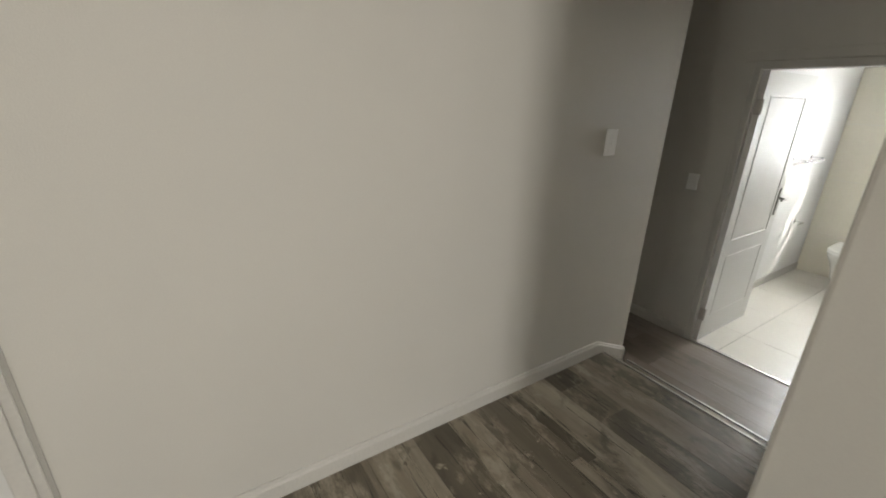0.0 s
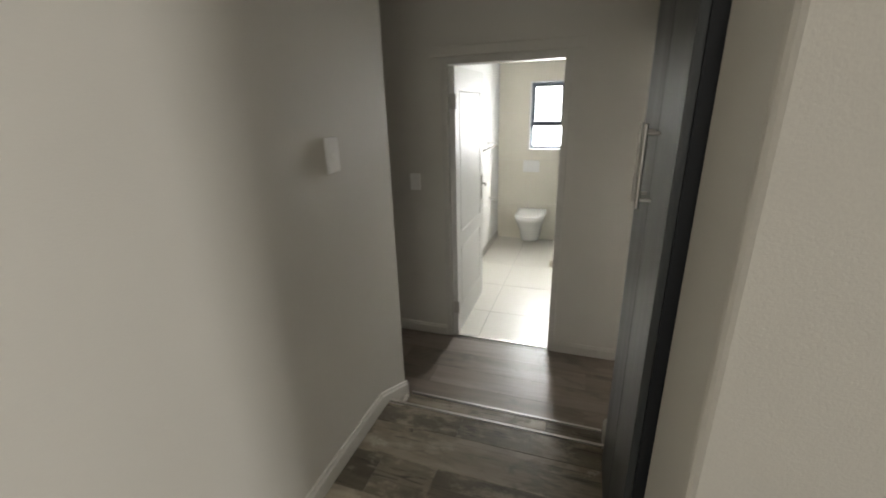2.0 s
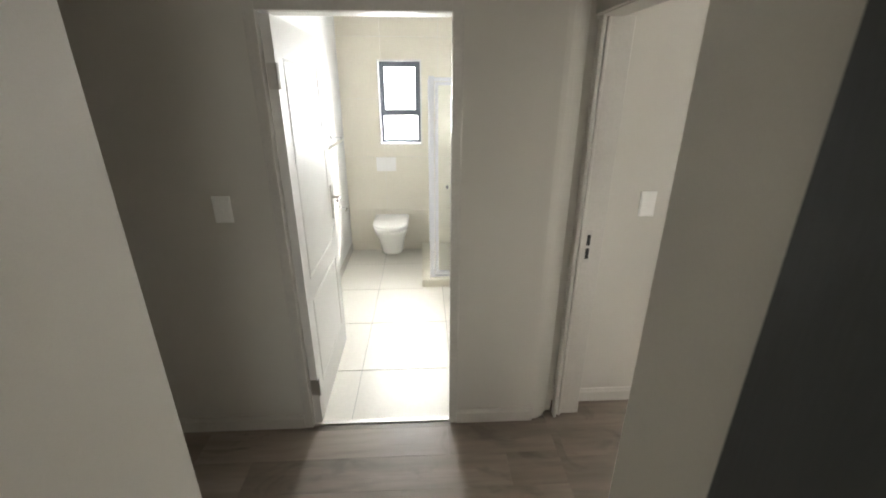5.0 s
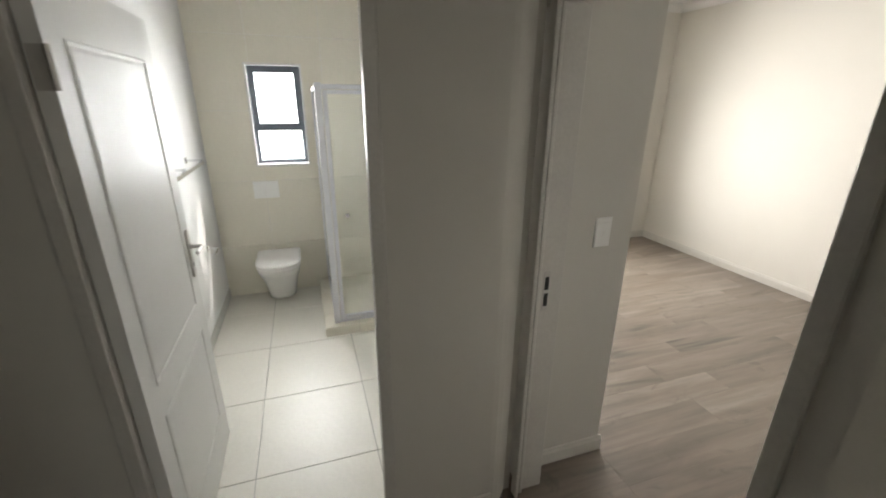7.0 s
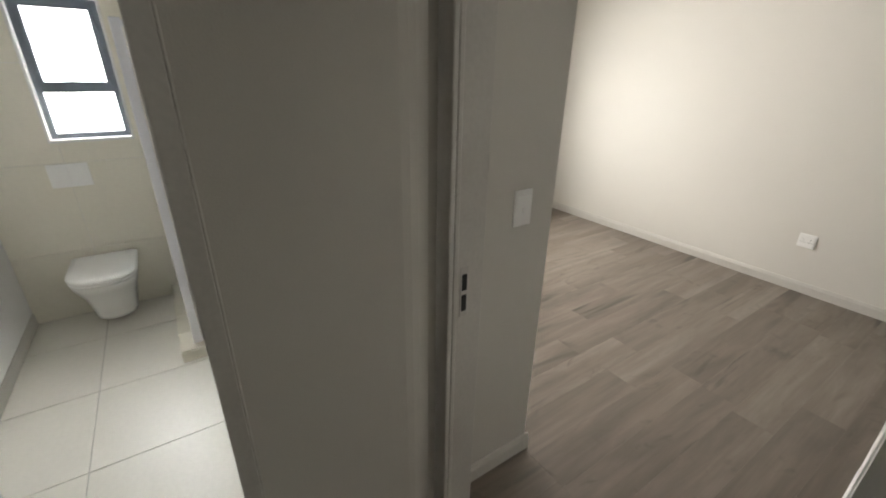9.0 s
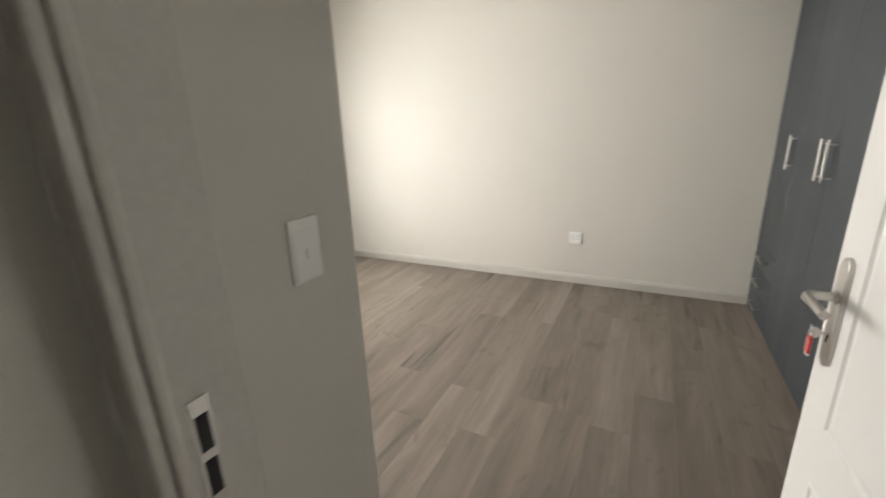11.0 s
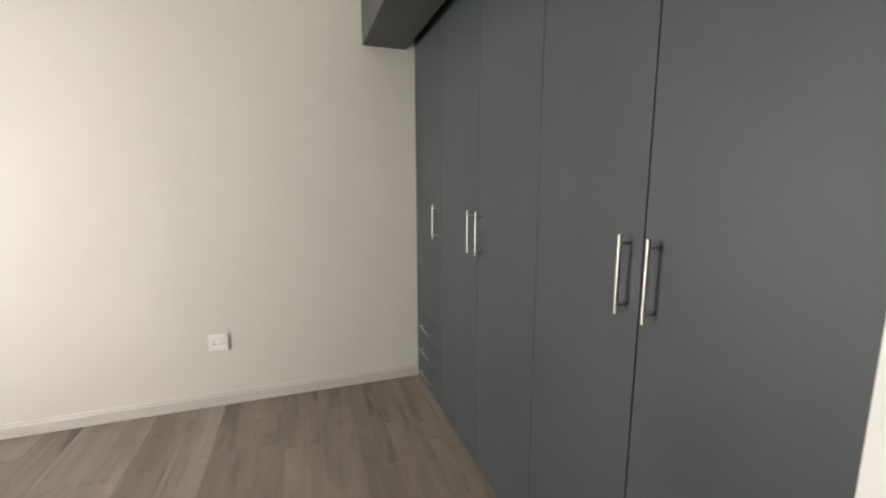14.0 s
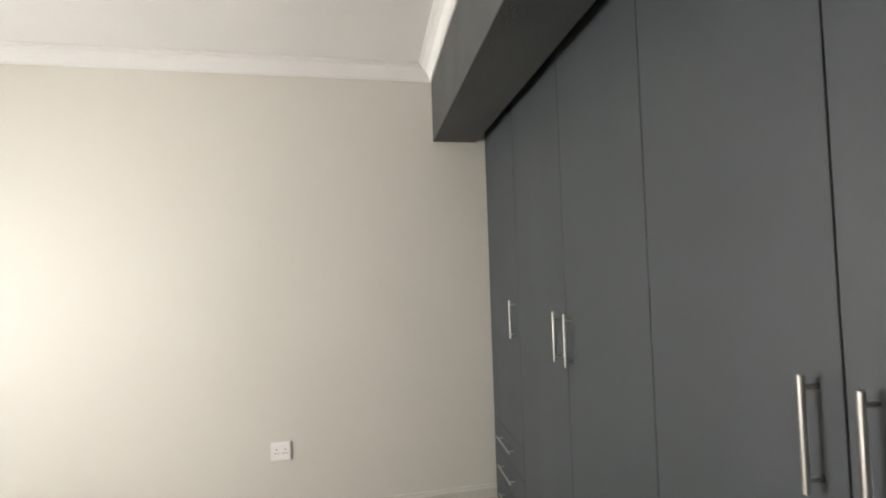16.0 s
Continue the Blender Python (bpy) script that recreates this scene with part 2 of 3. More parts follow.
def wall(name, boxes, label, mat=None):
    bm = bmesh.new()
    for b in boxes:
        box(bm, *b)
    return structure(name, bm, mat or PAINT, label, "wall")


wall("wall_north", [(-0.335, CORNER, N_FACE, 1.84, -0.1, TOP), (-3.34, -1.15, N_FACE, 1.84, -0.1, TOP), (-1.15, -0.335, N_FACE, 1.84, 2.40, TOP)],
     "plain warm grey painted plaster passage wall")
wall("wall_hall_west", [(2.31, CORNER, 1.84, 3.3, -0.1, TOP)], "warm grey painted plaster wall of the hall")
wall("wall_hall_north", [(2.31, BATH_IN, 3.3, 3.42, -0.1, TOP)], "warm grey painted plaster end wall of the hall")
wall("wall_bathroom", [(BATH_X, BATH_IN, 1.795, 3.3, -0.1, TOP), (BATH_X, BATH_IN, 0.56, 0.982, -0.1, TOP), (BATH_X, BATH_IN, 0.982, 1.795, LEAF_H, TOP)],
     "warm grey painted wall with the bathroom doorway")
bm = bmesh.new()
corner = [(3.5, 0.56), (3.61, 0.56), (3.61, 0.402), (3.56, 0.402), (3.56, 0.430), (3.545, 0.445), (3.528, 0.465), (3.512, 0.49), (3.503, 0.515), (3.5, 0.54)]
loft(bm, [[(x, y, z) for x, y in corner] for z in (-0.1, TOP)], smooth=False)
structure("wall_bathroom_corner", bm, PAINT, "rounded plaster edge beside the bedroom door frame", "wall")
bm = bmesh.new()
box(bm, 1.275, 1.553, -0.05, S_FACE, -0.1, TOP, 0.014, 3)
structure("wall_passage_south", bm, PAINT, "warm grey painted end of the passage wall with a worn edge", "wall")
wall("wall_passage_stub", [(2.137, 2.455, 0.10, 0.63, -0.1, TOP)], "warm grey painted wall between wardrobe and hall")
wall("wall_recess", [(1.553, 2.137, -0.05, 0.10, -0.1, TOP), (1.553, 2.137, 0.10, 0.63, 2.50, TOP)], "plain wall round the wardrobe recess")
wall("wall_bedroom_door", [(2.455, 2.616, 0.30, 0.41, -0.1, TOP), (2.616, 3.53, 0.30, 0.41, LEAF_H, TOP)], "warm grey painted wall over the bedroom doorway")
wall("wall_bedroom_entry", [(3.64, 3.76, BED_N, 0.40, -0.1, TOP)], "warm grey painted wall beside the bedroom door")
wall("wall_bedroom_north", [(3.76, 6.75, BED_N, -0.03, -0.1, TOP)], "warm beige painted bedroom wall, lightened as if by daylight", PAINT_DAYLIT)
wall("wall_bedroom_south", [(1.50, 6.75, -3.33, BED_S, -0.1, TOP)], "plain warm beige painted bedroom wall, lightened as if by daylight", PAINT_DAYLIT)
wall("wall_bedroom_east", [(BED_E, 6.75, BED_S, -2.50, -0.1, TOP), (BED_E, 6.75, -0.80, BED_N, -0.1, TOP), (BED_E, 6.75, -2.50, -0.80, -0.1, 0.45), (BED_E, 6.75, -2.50, -0.80, 2.10, TOP)],
     "warm beige painted bedroom wall with a window, lightened as if by daylight", PAINT_DAYLIT)
wall("wall_bedroom_west", [(1.50, 1.64, BED_S, -0.05, -0.1, TOP), (1.64, 2.60, -0.08, 0.10, -0.1, TOP)], "painted wall behind the built-in wardrobes")
wall("wall_lounge_east", [(1.26, 1.38, -3.64, -0.05, -0.1, TOP)], "warm grey painted wall of the front room")
wall("wall_lounge_south", [(-3.34, -0.10, -3.64, -3.50, -0.1, TOP), (1.0, 1.26, -3.64, -3.50, -0.1, TOP), (-0.10, 1.0, -3.64, -3.50, 2.50, TOP), (-0.10, 1.0, -3.64, -3.50, -0.1, 0.60)],
     "warm grey painted wall of the front room with a window")
wall("wall_lounge_west", [(-3.34, -3.20, -3.50, -0.6, -0.1, TOP), (-3.34, -3.20, 1.0, N_FACE, -0.1, TOP), (-3.34, -3.20, -0.6, 1.0, -0.1, 0.95), (-3.34, -3.20, -0.6, 1.0, 2.25, TOP)],
     "warm grey painted wall of the front room with a window")
wall("wall_bath_north", [(BATH_IN, 6.36, BATH_N, 2.06, -0.1, TOP)], "smooth white painted bathroom wall", BATH_PAINT)
wall("wall_bath_south", [(3.76, 6.36, 0.0, 0.12, -0.1, TOP)], "cream bathroom wall behind the shower", BATH_PAINT)
wall("wall_bath_east", [(WIN_X + 0.01, 6.36, 0.12, 1.133, -0.1, TOP), (WIN_X + 0.01, 6.36, 1.564, BATH_N, -0.1, TOP), (WIN_X + 0.01, 6.36, 1.133, 1.564, -0.1, 1.205), (WIN_X + 0.01, 6.36, 1.133, 1.564, 2.022, TOP)],
     "cream bathroom wall with a small window", BATH_PAINT)
structure("ceiling", box(bmesh.new(), -3.34, 6.75, -3.64, 3.42, TOP, TOP + 0.1), CEILING, "flat white painted ceiling board", "ceiling")
structure("ground", box(bmesh.new(), -900, 900, -900, 900, -0.6, -0.5), GROUND, "sandy ground outside the house", "ground")
# added out of view: stops direct sun entering the bedroom window
wall("sun_block_wall", [(8.2, 8.4, -7.0, -1.2, -0.5, 4.8)], "unseen wall added to keep the sun out of the bedroom", SUN_BLOCK)

# floors: slabs under the pieces
structure("floor_lounge", box(bmesh.new(), -3.20, 2.215, -3.50, N_FACE, -0.1, UP - 0.012), SCREED, "raised floor of weathered wood-look tiles", "floor")
FLOOR_UP = bpy.data.objects["floor_lounge"]
structure("floor_step", box(bmesh.new(), 2.215, 2.498, 0.63, N_FACE, -0.1, TREAD - 0.012), SCREED, "step of weathered wood-look tiles", "step")
FLOOR_STEP = bpy.data.objects["floor_step"]
structure("floor_laminate", box(bmesh.new(), 1.50, 6.75, -3.33, 3.42, -0.12, -0.010), SCREED, "greige wood laminate floor", "floor")
FLOOR_LAM = bpy.data.objects["floor_laminate"]
structure("floor_bathroom", box(bmesh.new(), BATH_X + 0.03, 6.36, 0.0, 2.06, -0.0095, -0.004), GROUT, "cream porcelain tiled bathroom floor", "floor")
FLOOR_BATH = bpy.data.objects["floor_bathroom"]


# ---- skirtings, cornice, trims ----
def skirting(x0, y0, x1, y1, side, z, h=0.085, d=0.016, label="painted skirting board with a rounded top edge", fall=0.0):
    """Runs along the wall from (x0, y0) to (x1, y1); side is the way into the room."""
    sx, sy = side
    prof = [(0, 0), (d, 0), (d, h - 0.022), (d - 0.003, h - 0.016), (d * 0.62, h - 0.012), (d * 0.55, h - 0.004), (d * 0.3, h), (0, h)]
    bm = bmesh.new()
    loft(bm, [[(x + sx * a, y + sy * a, z + b - f) for a, b in prof] for x, y, f in ((x0, y0, 0), (x1, y1, fall))], smooth=False)
    if fall:
        box(bm, min(x0, x1), max(x0, x1), min(y0, y0 + sy * d * 0.9), max(y0, y0 + sy * d * 0.9), 0.0, z - fall + 0.01)
    return structure("baseboard", bm, SKIRT, label, "skirting")


skirting(-0.257, N_FACE, 2.17, N_FACE, (0, -1), UP)
skirting(2.17, N_FACE, CORNER + 0.016, N_FACE, (0, -1), UP, fall=UP - TREAD - 0.025)
skirting(CORNER, N_FACE - 0.016, CORNER, 3.3, (1, 0), 0.0, 0.305)
skirting(2.137, 0.63, 2.17, 0.63, (0, 1), UP)
skirting(2.17, 0.63, 2.471, 0.63, (0, 1), UP, fall=UP - TREAD - 0.025)
skirting(2.455, 0.646, 2.455, 0.41, (1, 0), 0.0, 0.10)
skirting(1.275, S_FACE, 1.553, S_FACE, (0, 1), UP)
skirting(1.26, -0.05, 1.26, -3.5, (-1, 0), UP)
skirting(BATH_X, 0.53, BATH_X, 0.958, (-1, 0), 0.0)
skirting(BATH_X, 1.80, BATH_X, 3.3, (-1, 0), 0.0)
skirting(3.64, 0.249, 3.64, BED_N - 0.016, (-1, 0), 0.0)
skirting(3.64, BED_N, BED_E, BED_N, (0, -1), 0.0)
skirting(BED_W, BED_S, BED_E, BED_S, (0, 1), 0.0)
skirting(BED_E, BED_S, BED_E, BED_N, (-1, 0), 0.0)
skirting(BATH_IN, BATH_N, WIN_X, BATH_N, (0, -1), 0.0, 0.085, 0.010, "white tiled bathroom skirting")


def cornice(x0, y0, x1, y1, side, m0=0.0, m1=0.0):
    """Moulded plaster cornice; m0 and m1 mitre its ends."""
    sx, sy = side
    dx, dy = (Vector((x1 - x0, y1 - y0)).normalized())
    prof = [(0, 0), (0.010, 0), (0.012, 0.012), (0.018, 0.016), (0.024, 0.030), (0.040, 0.052), (0.062, 0.066), (0.068, 0.068), (0.070, 0.078), (0.086, 0.080), (0.086, 0.09), (0, 0.09)]
    bm = bmesh.new()
    ends = ((x0, y0, m0), (x1, y1, -m1))
    loft(bm, [[(x + sx * a + dx * m * a, y + sy * a + dy * m * a, TOP - 0.088 + b * 0.97) for a, b in prof] for x, y, m in ends], smooth=False)
    return structure("cornice", bm, CEILING, "white moulded plaster ceiling cornice", "cornice")


cornice(2.607, BED_S, BED_E, BED_S, (0, 1), 1, 1)
cornice(2.607, BED_S, 2.607, 0.33, (1, 0), 1, 0)
cornice(BED_E, BED_S, BED_E, BED_N, (-1, 0), 1, 1)
cornice(3.64, BED_N, BED_E, BED_N, (0, -1), 0, 1)
cornice(3.64, BED_N, 3.64, 0.249, (-1, 0), 0, 0)

bm = bmesh.new()
box(bm, 2.315, 2.607, BED_S, -0.08, 2.337, TOP, 0.004, 2)
structure("beam", bm, BEAM, "charcoal painted beam along the wardrobe top", "beam")


def nosing(name, x, z, label):
    bm = bmesh.new()
    prof = [(0.004, 0.0025), (-0.009, 0.0025), (-0.009, -0.001), (-0.002, -0.001), (-0.002, -0.012), (0.004, -0.012)]
    loft(bm, [[(x + a, y, z + b) for a, b in prof] for y in (0.646, N_FACE - 0.016)], smooth=False)
    structure(name, bm, ALU, label, "trim")


nosing("step_nosing", 2.234, UP, "aluminium edge trim on the upper step")
nosing("step_nosing", 2.512, TREAD, "aluminium edge trim on the lower step")
structure("threshold_strip", box(bmesh.new(), BATH_X + 0.004, BATH_X + 0.034, 1.0, 1.757, -0.009, 0.006, 0.002), ALU, "pale metal threshold strip at the bathroom door", "trim")


# ---- doors ----
def door_frame(name, axis, face, a0, a1, depth, height, label, hinge_end=None, lip=0.0):
    """Pressed steel frame round an opening from a0 to a1 along the wall; face is the hall side, depth the way in."""
    d = thing(name, label, "door frame", kind="structure")
    s = 1 if depth > 0 else -1

    def piece(pname, u0, u1, v0, v1, z0, z1, bev=0.002):
        b = bmesh.new()
        u0, u1, v0, v1 = min(u0, u1), max(u0, u1), min(v0, v1), max(v0, v1)
        box(b, *((v0, v1, u0, u1) if axis == "y" else (u0, u1, v0, v1)), z0, z1, bev)
        return part(pname, b, FRAME, d)

    for end, o in ((a0, -1), (a1, 1)):
        piece("architrave", end, end + o * 0.040, face - s * 0.014, face + s * 0.002, 0, height + 0.040)
        piece("architrave_edge", end + o * 0.040, end + o * 0.046, face - s * 0.009, face + s * 0.002, 0, height + 0.046)
        deep = 0.028 if o > 0 else 0.014
        piece("jamb", end, end + o * (deep + 0.004), face + s * 0.002, face + s * 0.030, 0, height)
        piece("rebate", end + o * deep, end + o * (deep + 0.016), face + s * 0.030, face + depth + s * 0.010, 0, height)
    piece("head_architrave", a0, a1, face - s * 0.014, face + s * 0.002, height, height + 0.040)
    piece("head", a0, a1, face + s * 0.002, face + depth, height - 0.002, height + 0.016)
    return d


bm = bmesh.new()
box(bm, BATH_X - 0.012, BATH_X + 0.002, 0.885, 1.870, LEAF_H + 0.047, 2.150, 0.005, 2)
structure("plaster_band", bm, PAINT, "raised painted plaster band over the bathroom door", "trim")
frame_bath = door_frame("door_frame_1", "y", BATH_X, 1.0, 1.757, 0.11, LEAF_H, "warm grey painted steel frame of the bathroom door")
frame_bed = thing("door_frame_2", "warm grey painted steel frame of the bedroom door", "door frame", kind="structure")
for nm, a in (("architrave", (2.592, 2.632, 0.408, 0.424, 0, LEAF_H + 0.04)), ("jamb", (2.614, 2.632, 0.365, 0.408, 0, LEAF_H)), ("rebate", (2.607, 2.620, 0.300, 0.365, 0, LEAF_H)),
              ("head_architrave", (2.632, 3.512, 0.408, 0.424, LEAF_H, LEAF_H + 0.04)), ("head", (2.632, 3.53, 0.300, 0.408, LEAF_H - 0.004, LEAF_H + 0.012)),
              ("strike_bead", (3.497, 3.540, 0.386, 0.4015, 0, LEAF_H + 0.04)), ("strike_groove", (3.522, 3.545, 0.372, 0.386, 0, LEAF_H)),
              ("strike_stop", (3.514, 3.545, 0.356, 0.372, 0, LEAF_H)), ("strike_jamb", (3.530, 3.66, 0.249, 0.356, 0, LEAF_H))):
    part(nm, box(bmesh.new(), *a, 0.003), FRAME, frame_bed)
wall("wall_frame_side", [(3.532, 3.66, 0.2505, 0.41, LEAF_H + 0.001, TOP)], "warm grey painted wall over the frame")
b = bmesh.new()
box(b, 3.5275, 3.531, 0.309, 0.337, 0.955, 1.125, 0.001)
plate = part("strike_plate", b, STEEL, frame_bed, "steel strike plate with two dark slots")
for z0, z1 in ((0.975, 1.030), (1.046, 1.100)):
    part("slot", box(bmesh.new(), 3.5255, 3.528, 0.3145, 0.3315, z0, z1), BLACK, plate)


def panel_leaf(name, w, h, label, groups):
    """A moulded two-panel leaf in its own axes: x from the hinge, y its thickness (0 to -0.04), z up."""
    leaf = thing(name, label, "door", kind="structure")
    t = 0.040
    xs = (0.106, w - 0.106)
    zs = ((0.20, 0.715), (0.835, h - 0.150))
    b = bmesh.new()
    gx, gz = [0, xs[0], xs[1], w], [0, zs[0][0], zs[0][1], zs[1][0], zs[1][1], h]
    for y in (0, -t):
        for i in range(3):
            for j in range(5):
                if i == 1 and j in (1, 3):
                    continue
                b.faces.new([b.verts.new(p) for p in ((gx[i], y, gz[j]), (gx[i + 1], y, gz[j]), (gx[i + 1], y, gz[j + 1]), (gx[i], y, gz[j + 1]))])
    for p in (((0, 0), (0, -t)), ((w, 0), (w, -t))):
        b.faces.new([b.verts.new((x, y, z)) for (x, y), z in ((p[0], 0), (p[1], 0), (p[1], h), (p[0], h))])
    for z in (0, h):
        b.faces.new([b.verts.new(p) for p in ((0, 0, z), (w, 0, z), (w, -t, z), (0, -t, z))])
    bmesh.ops.remove_doubles(b, verts=b.verts, dist=1e-5)
    part("leaf", b, DOOR, leaf)
    for z0, z1 in zs:
        b = bmesh.new()
        for y, s in ((0, 1), (-t, -1)):
            rings = [(0, 0), (0.003, 0.0024), (0.008, 0.0028), (0.011, 0.0004), (0.014, -0.0017), (0.018, -0.0017), (0.027, -0.0003)]
            loops = [[(xs[0] + o, y + s * k, z0 + o), (xs[1] - o, y + s * k, z0 + o), (xs[1] - o, y + s * k, z1 - o), (xs[0] + o, y + s * k, z1 - o)] for o, k in rings]
            rows = [[b.verts.new(p) for p in lp] for lp in loops]
            for u, v in zip(rows, rows[1:]):
                for k in range(4):
                    b.faces.new((u[k], u[(k + 1) % 4], v[(k + 1) % 4], v[k]))
            b.faces.new(rows[-1])
        part("panel", b, DOOR, leaf)
    for z in groups:
        b = bmesh.new()
        tube(b, [(-0.004, -t - 0.006, z - 0.05), (-0.004, -t - 0.006, z + 0.05)], 0.008, 10)
        box(b, -0.003, 0.0, -t, -0.004, z - 0.05, z + 0.05)
        part("hinge", b, STEEL, leaf, "steel butt hinge")
    return leaf


def lever_set(leaf, w, z, side):
    """Oval back plate with a round lever on one face of a leaf; side +1 is the face at y = 0."""
    y0 = 0.0 if side > 0 else -0.040
    u = w - 0.052
    hw, hh, n = 0.020, 0.113, 10

    def stadium(k, y):
        pts = []
        for a in range(n + 1):
            q = math.pi * a / n
            pts.append((u + (hw - k) * math.cos(q), y, z + hh - hw + (hw - k) * math.sin(q)))
        for a in range(n + 1):
            q = math.pi + math.pi * a / n
            pts.append((u + (hw - k) * math.cos(q), y, z - hh + hw + (hw - k) * math.sin(q)))
        return pts

    b = bmesh.new()
    loft(b, [stadium(0, y0), stadium(0, y0 + side * 0.006), stadium(0.001, y0 + side * 0.0078), stadium(0.003, y0 + side * 0.009)], smooth=False)
    bp = part("back_plate", b, STEEL, leaf, "brushed steel oval back plate")
    zl = z + 0.033
    b = bmesh.new()
    tube(b, [(u, y0 + side * 0.008, zl), (u, y0 + side * 0.015, zl)], 0.0135, 18)
    part("collar", b, STEEL, bp)
    b = bmesh.new()
    e = y0 + side * 0.058
    tube(b, [(u, y0 + side * 0.012, zl), (u, e - side * 0.012, zl), (u - 0.003, e - side * 0.004, zl), (u - 0.012, e, zl), (u - 0.102, e, zl)], 0.0086, 16)
    part("lever", b, STEEL, bp, "round brushed steel lever")
    b = bmesh.new()
    tube(b, [(u, y0 + side * 0.0088, z - 0.048), (u, y0 + side * 0.0096, z - 0.048)], 0.0055, 12)
    box(b, u - 0.003, u + 0.003, y0 + side * 0.0088, y0 + side * 0.0096, z - 0.062, z - 0.048)
    part("keyhole", b, BLACK, bp)
    return bp


leaf_bath = panel_leaf("door_1", 0.83, 2.025, "white two-panel bathroom door standing open", (0.24, 1.80))
lever_set(leaf_bath, 0.83, 1.07, -1), lever_set(leaf_bath, 0.83, 1.07, 1)
leaf_bath.matrix_world = Matrix.Translation((3.520, 1.753, 0.008)) @ pose(0, 0, 0, 0, 0, 0.3)
leaf_bed = panel_leaf("door_2", 0.775, 2.025, "white two-panel bedroom door standing open", (0.24, 1.80))
bp = lever_set(leaf_bed, 0.775, 1.065, 1)
lever_set(leaf_bed, 0.775, 1.065, -1)
leaf_bed.matrix_world = Matrix.Translation((2.662, 0.322, 0.008)) @ pose(0, 0, 0, 0, 0, -88.4)


def key_with_tag():
    """A key on a ring with a red label tag; the lock is at its origin, the key sticks out along +x."""
    k = thing("door_key", "small key with a red plastic tag hanging in the lock", "key")
    b = bmesh.new()
    tube(b, [(-0.004, 0, 0), (0.010, 0, 0)], 0.0028, 8)
    loft(b, [[(0.019 + 0.010 * math.cos(a), y, 0.011 * math.sin(a)) for a in [i * math.tau / 16 for i in range(16)]] for y in (-0.001, 0.001)], smooth=False)
    part("key", b, STEEL, k)
    b = bmesh.new()
    tube(b, [(0.024 + 0.002 * math.sin(a), 0.010 * math.cos(a), 0.004 + 0.011 * math.sin(a)) for a in [i * math.tau / 20 for i in range(21)]], 0.0009, 6)
    part("ring", b, CHROME, k)
    b = bmesh.new()
    box(b, 0.021, 0.027, -0.010, 0.010, -0.046, -0.006, 0.004, 2)
    tag = part("tag", b, RED, k, "red plastic key tag")
    for y in (-0.0055, 0.0055):
        part("stripe", box(bmesh.new(), 0.0266, 0.0274, y - 0.0009, y + 0.0009, -0.041, -0.014), PINK, tag, "pale moulded line")
    part("paper_end", box(bmesh.new(), 0.0215, 0.0265, -0.008, 0.008, -0.0500, -0.0455, 0.001), PLASTIC, tag)
    part("tag_loop", box(bmesh.new(), 0.0225, 0.0255, -0.004, 0.004, -0.007, 0.000, 0.001), PLASTIC, k)
    return k


key = key_with_tag()
key.matrix_world = leaf_bed.matrix_world @ Matrix.Translation((0.723, 0.010, 1.020)) @ pose(0, 0, 0, 0, 0, 90)

# closed door beside the passage mouth
frame_three = thing("door_frame_3", "pale painted steel door frame", "door frame", kind="structure")
part("architrave", box(bmesh.new(), -0.337, -0.296, N_FACE - 0.014, N_FACE + 0.002, UP, 2.44, 0.002), SKIRT, frame_three)
part("architrave_edge", box(bmesh.new(), -0.296, -0.271, N_FACE - 0.008, N_FACE + 0.002, UP, 2.46, 0.002), FRAME, frame_three)
# dark strip standing in for the shadow at the frame's outer edge
part("shadow_line", box(bmesh.new(), -0.271, -0.258, N_FACE - 0.004, N_FACE + 0.002, UP, 2.46, 0.001), GROUT, frame_three)
part("jamb", box(bmesh.new(), -0.345, -0.335, N_FACE + 0.002, 1.84, UP, 2.40), FRAME, frame_three)
part("far_jamb", box(bmesh.new(), -1.19, -1.148, N_FACE - 0.014, N_FACE + 0.002, UP, 2.44, 0.002), FRAME, frame_three)
leaf_three = panel_leaf("door_3", 0.80, 2.03, "closed white two-panel door", (0.24, 1.80))
leaf_three.matrix_world = Matrix.Translation((-0.348, 1.80, UP + 0.008)) @ pose(0, 0, 0, 0, 0, 180)


# ---- wardrobes ----
def bar_handle(p, along, out, length=0.206, r=0.0058, stand=0.033):
    """A bar handle on two posts, centred at p."""
    p, along, out = Vector(p), Vector(along), Vector(out)
    b = bmesh.new()
    tube(b, [p + out * stand - along * length / 2, p + out * stand + along * length / 2], r, 12)
    for s in (-1, 1):
        q = p + along * s * (length / 2 - 0.022)
        tube(b, [q, q + out * (stand - 0.003)], r * 0.75, 10)
    return b


GAP = 0.0016


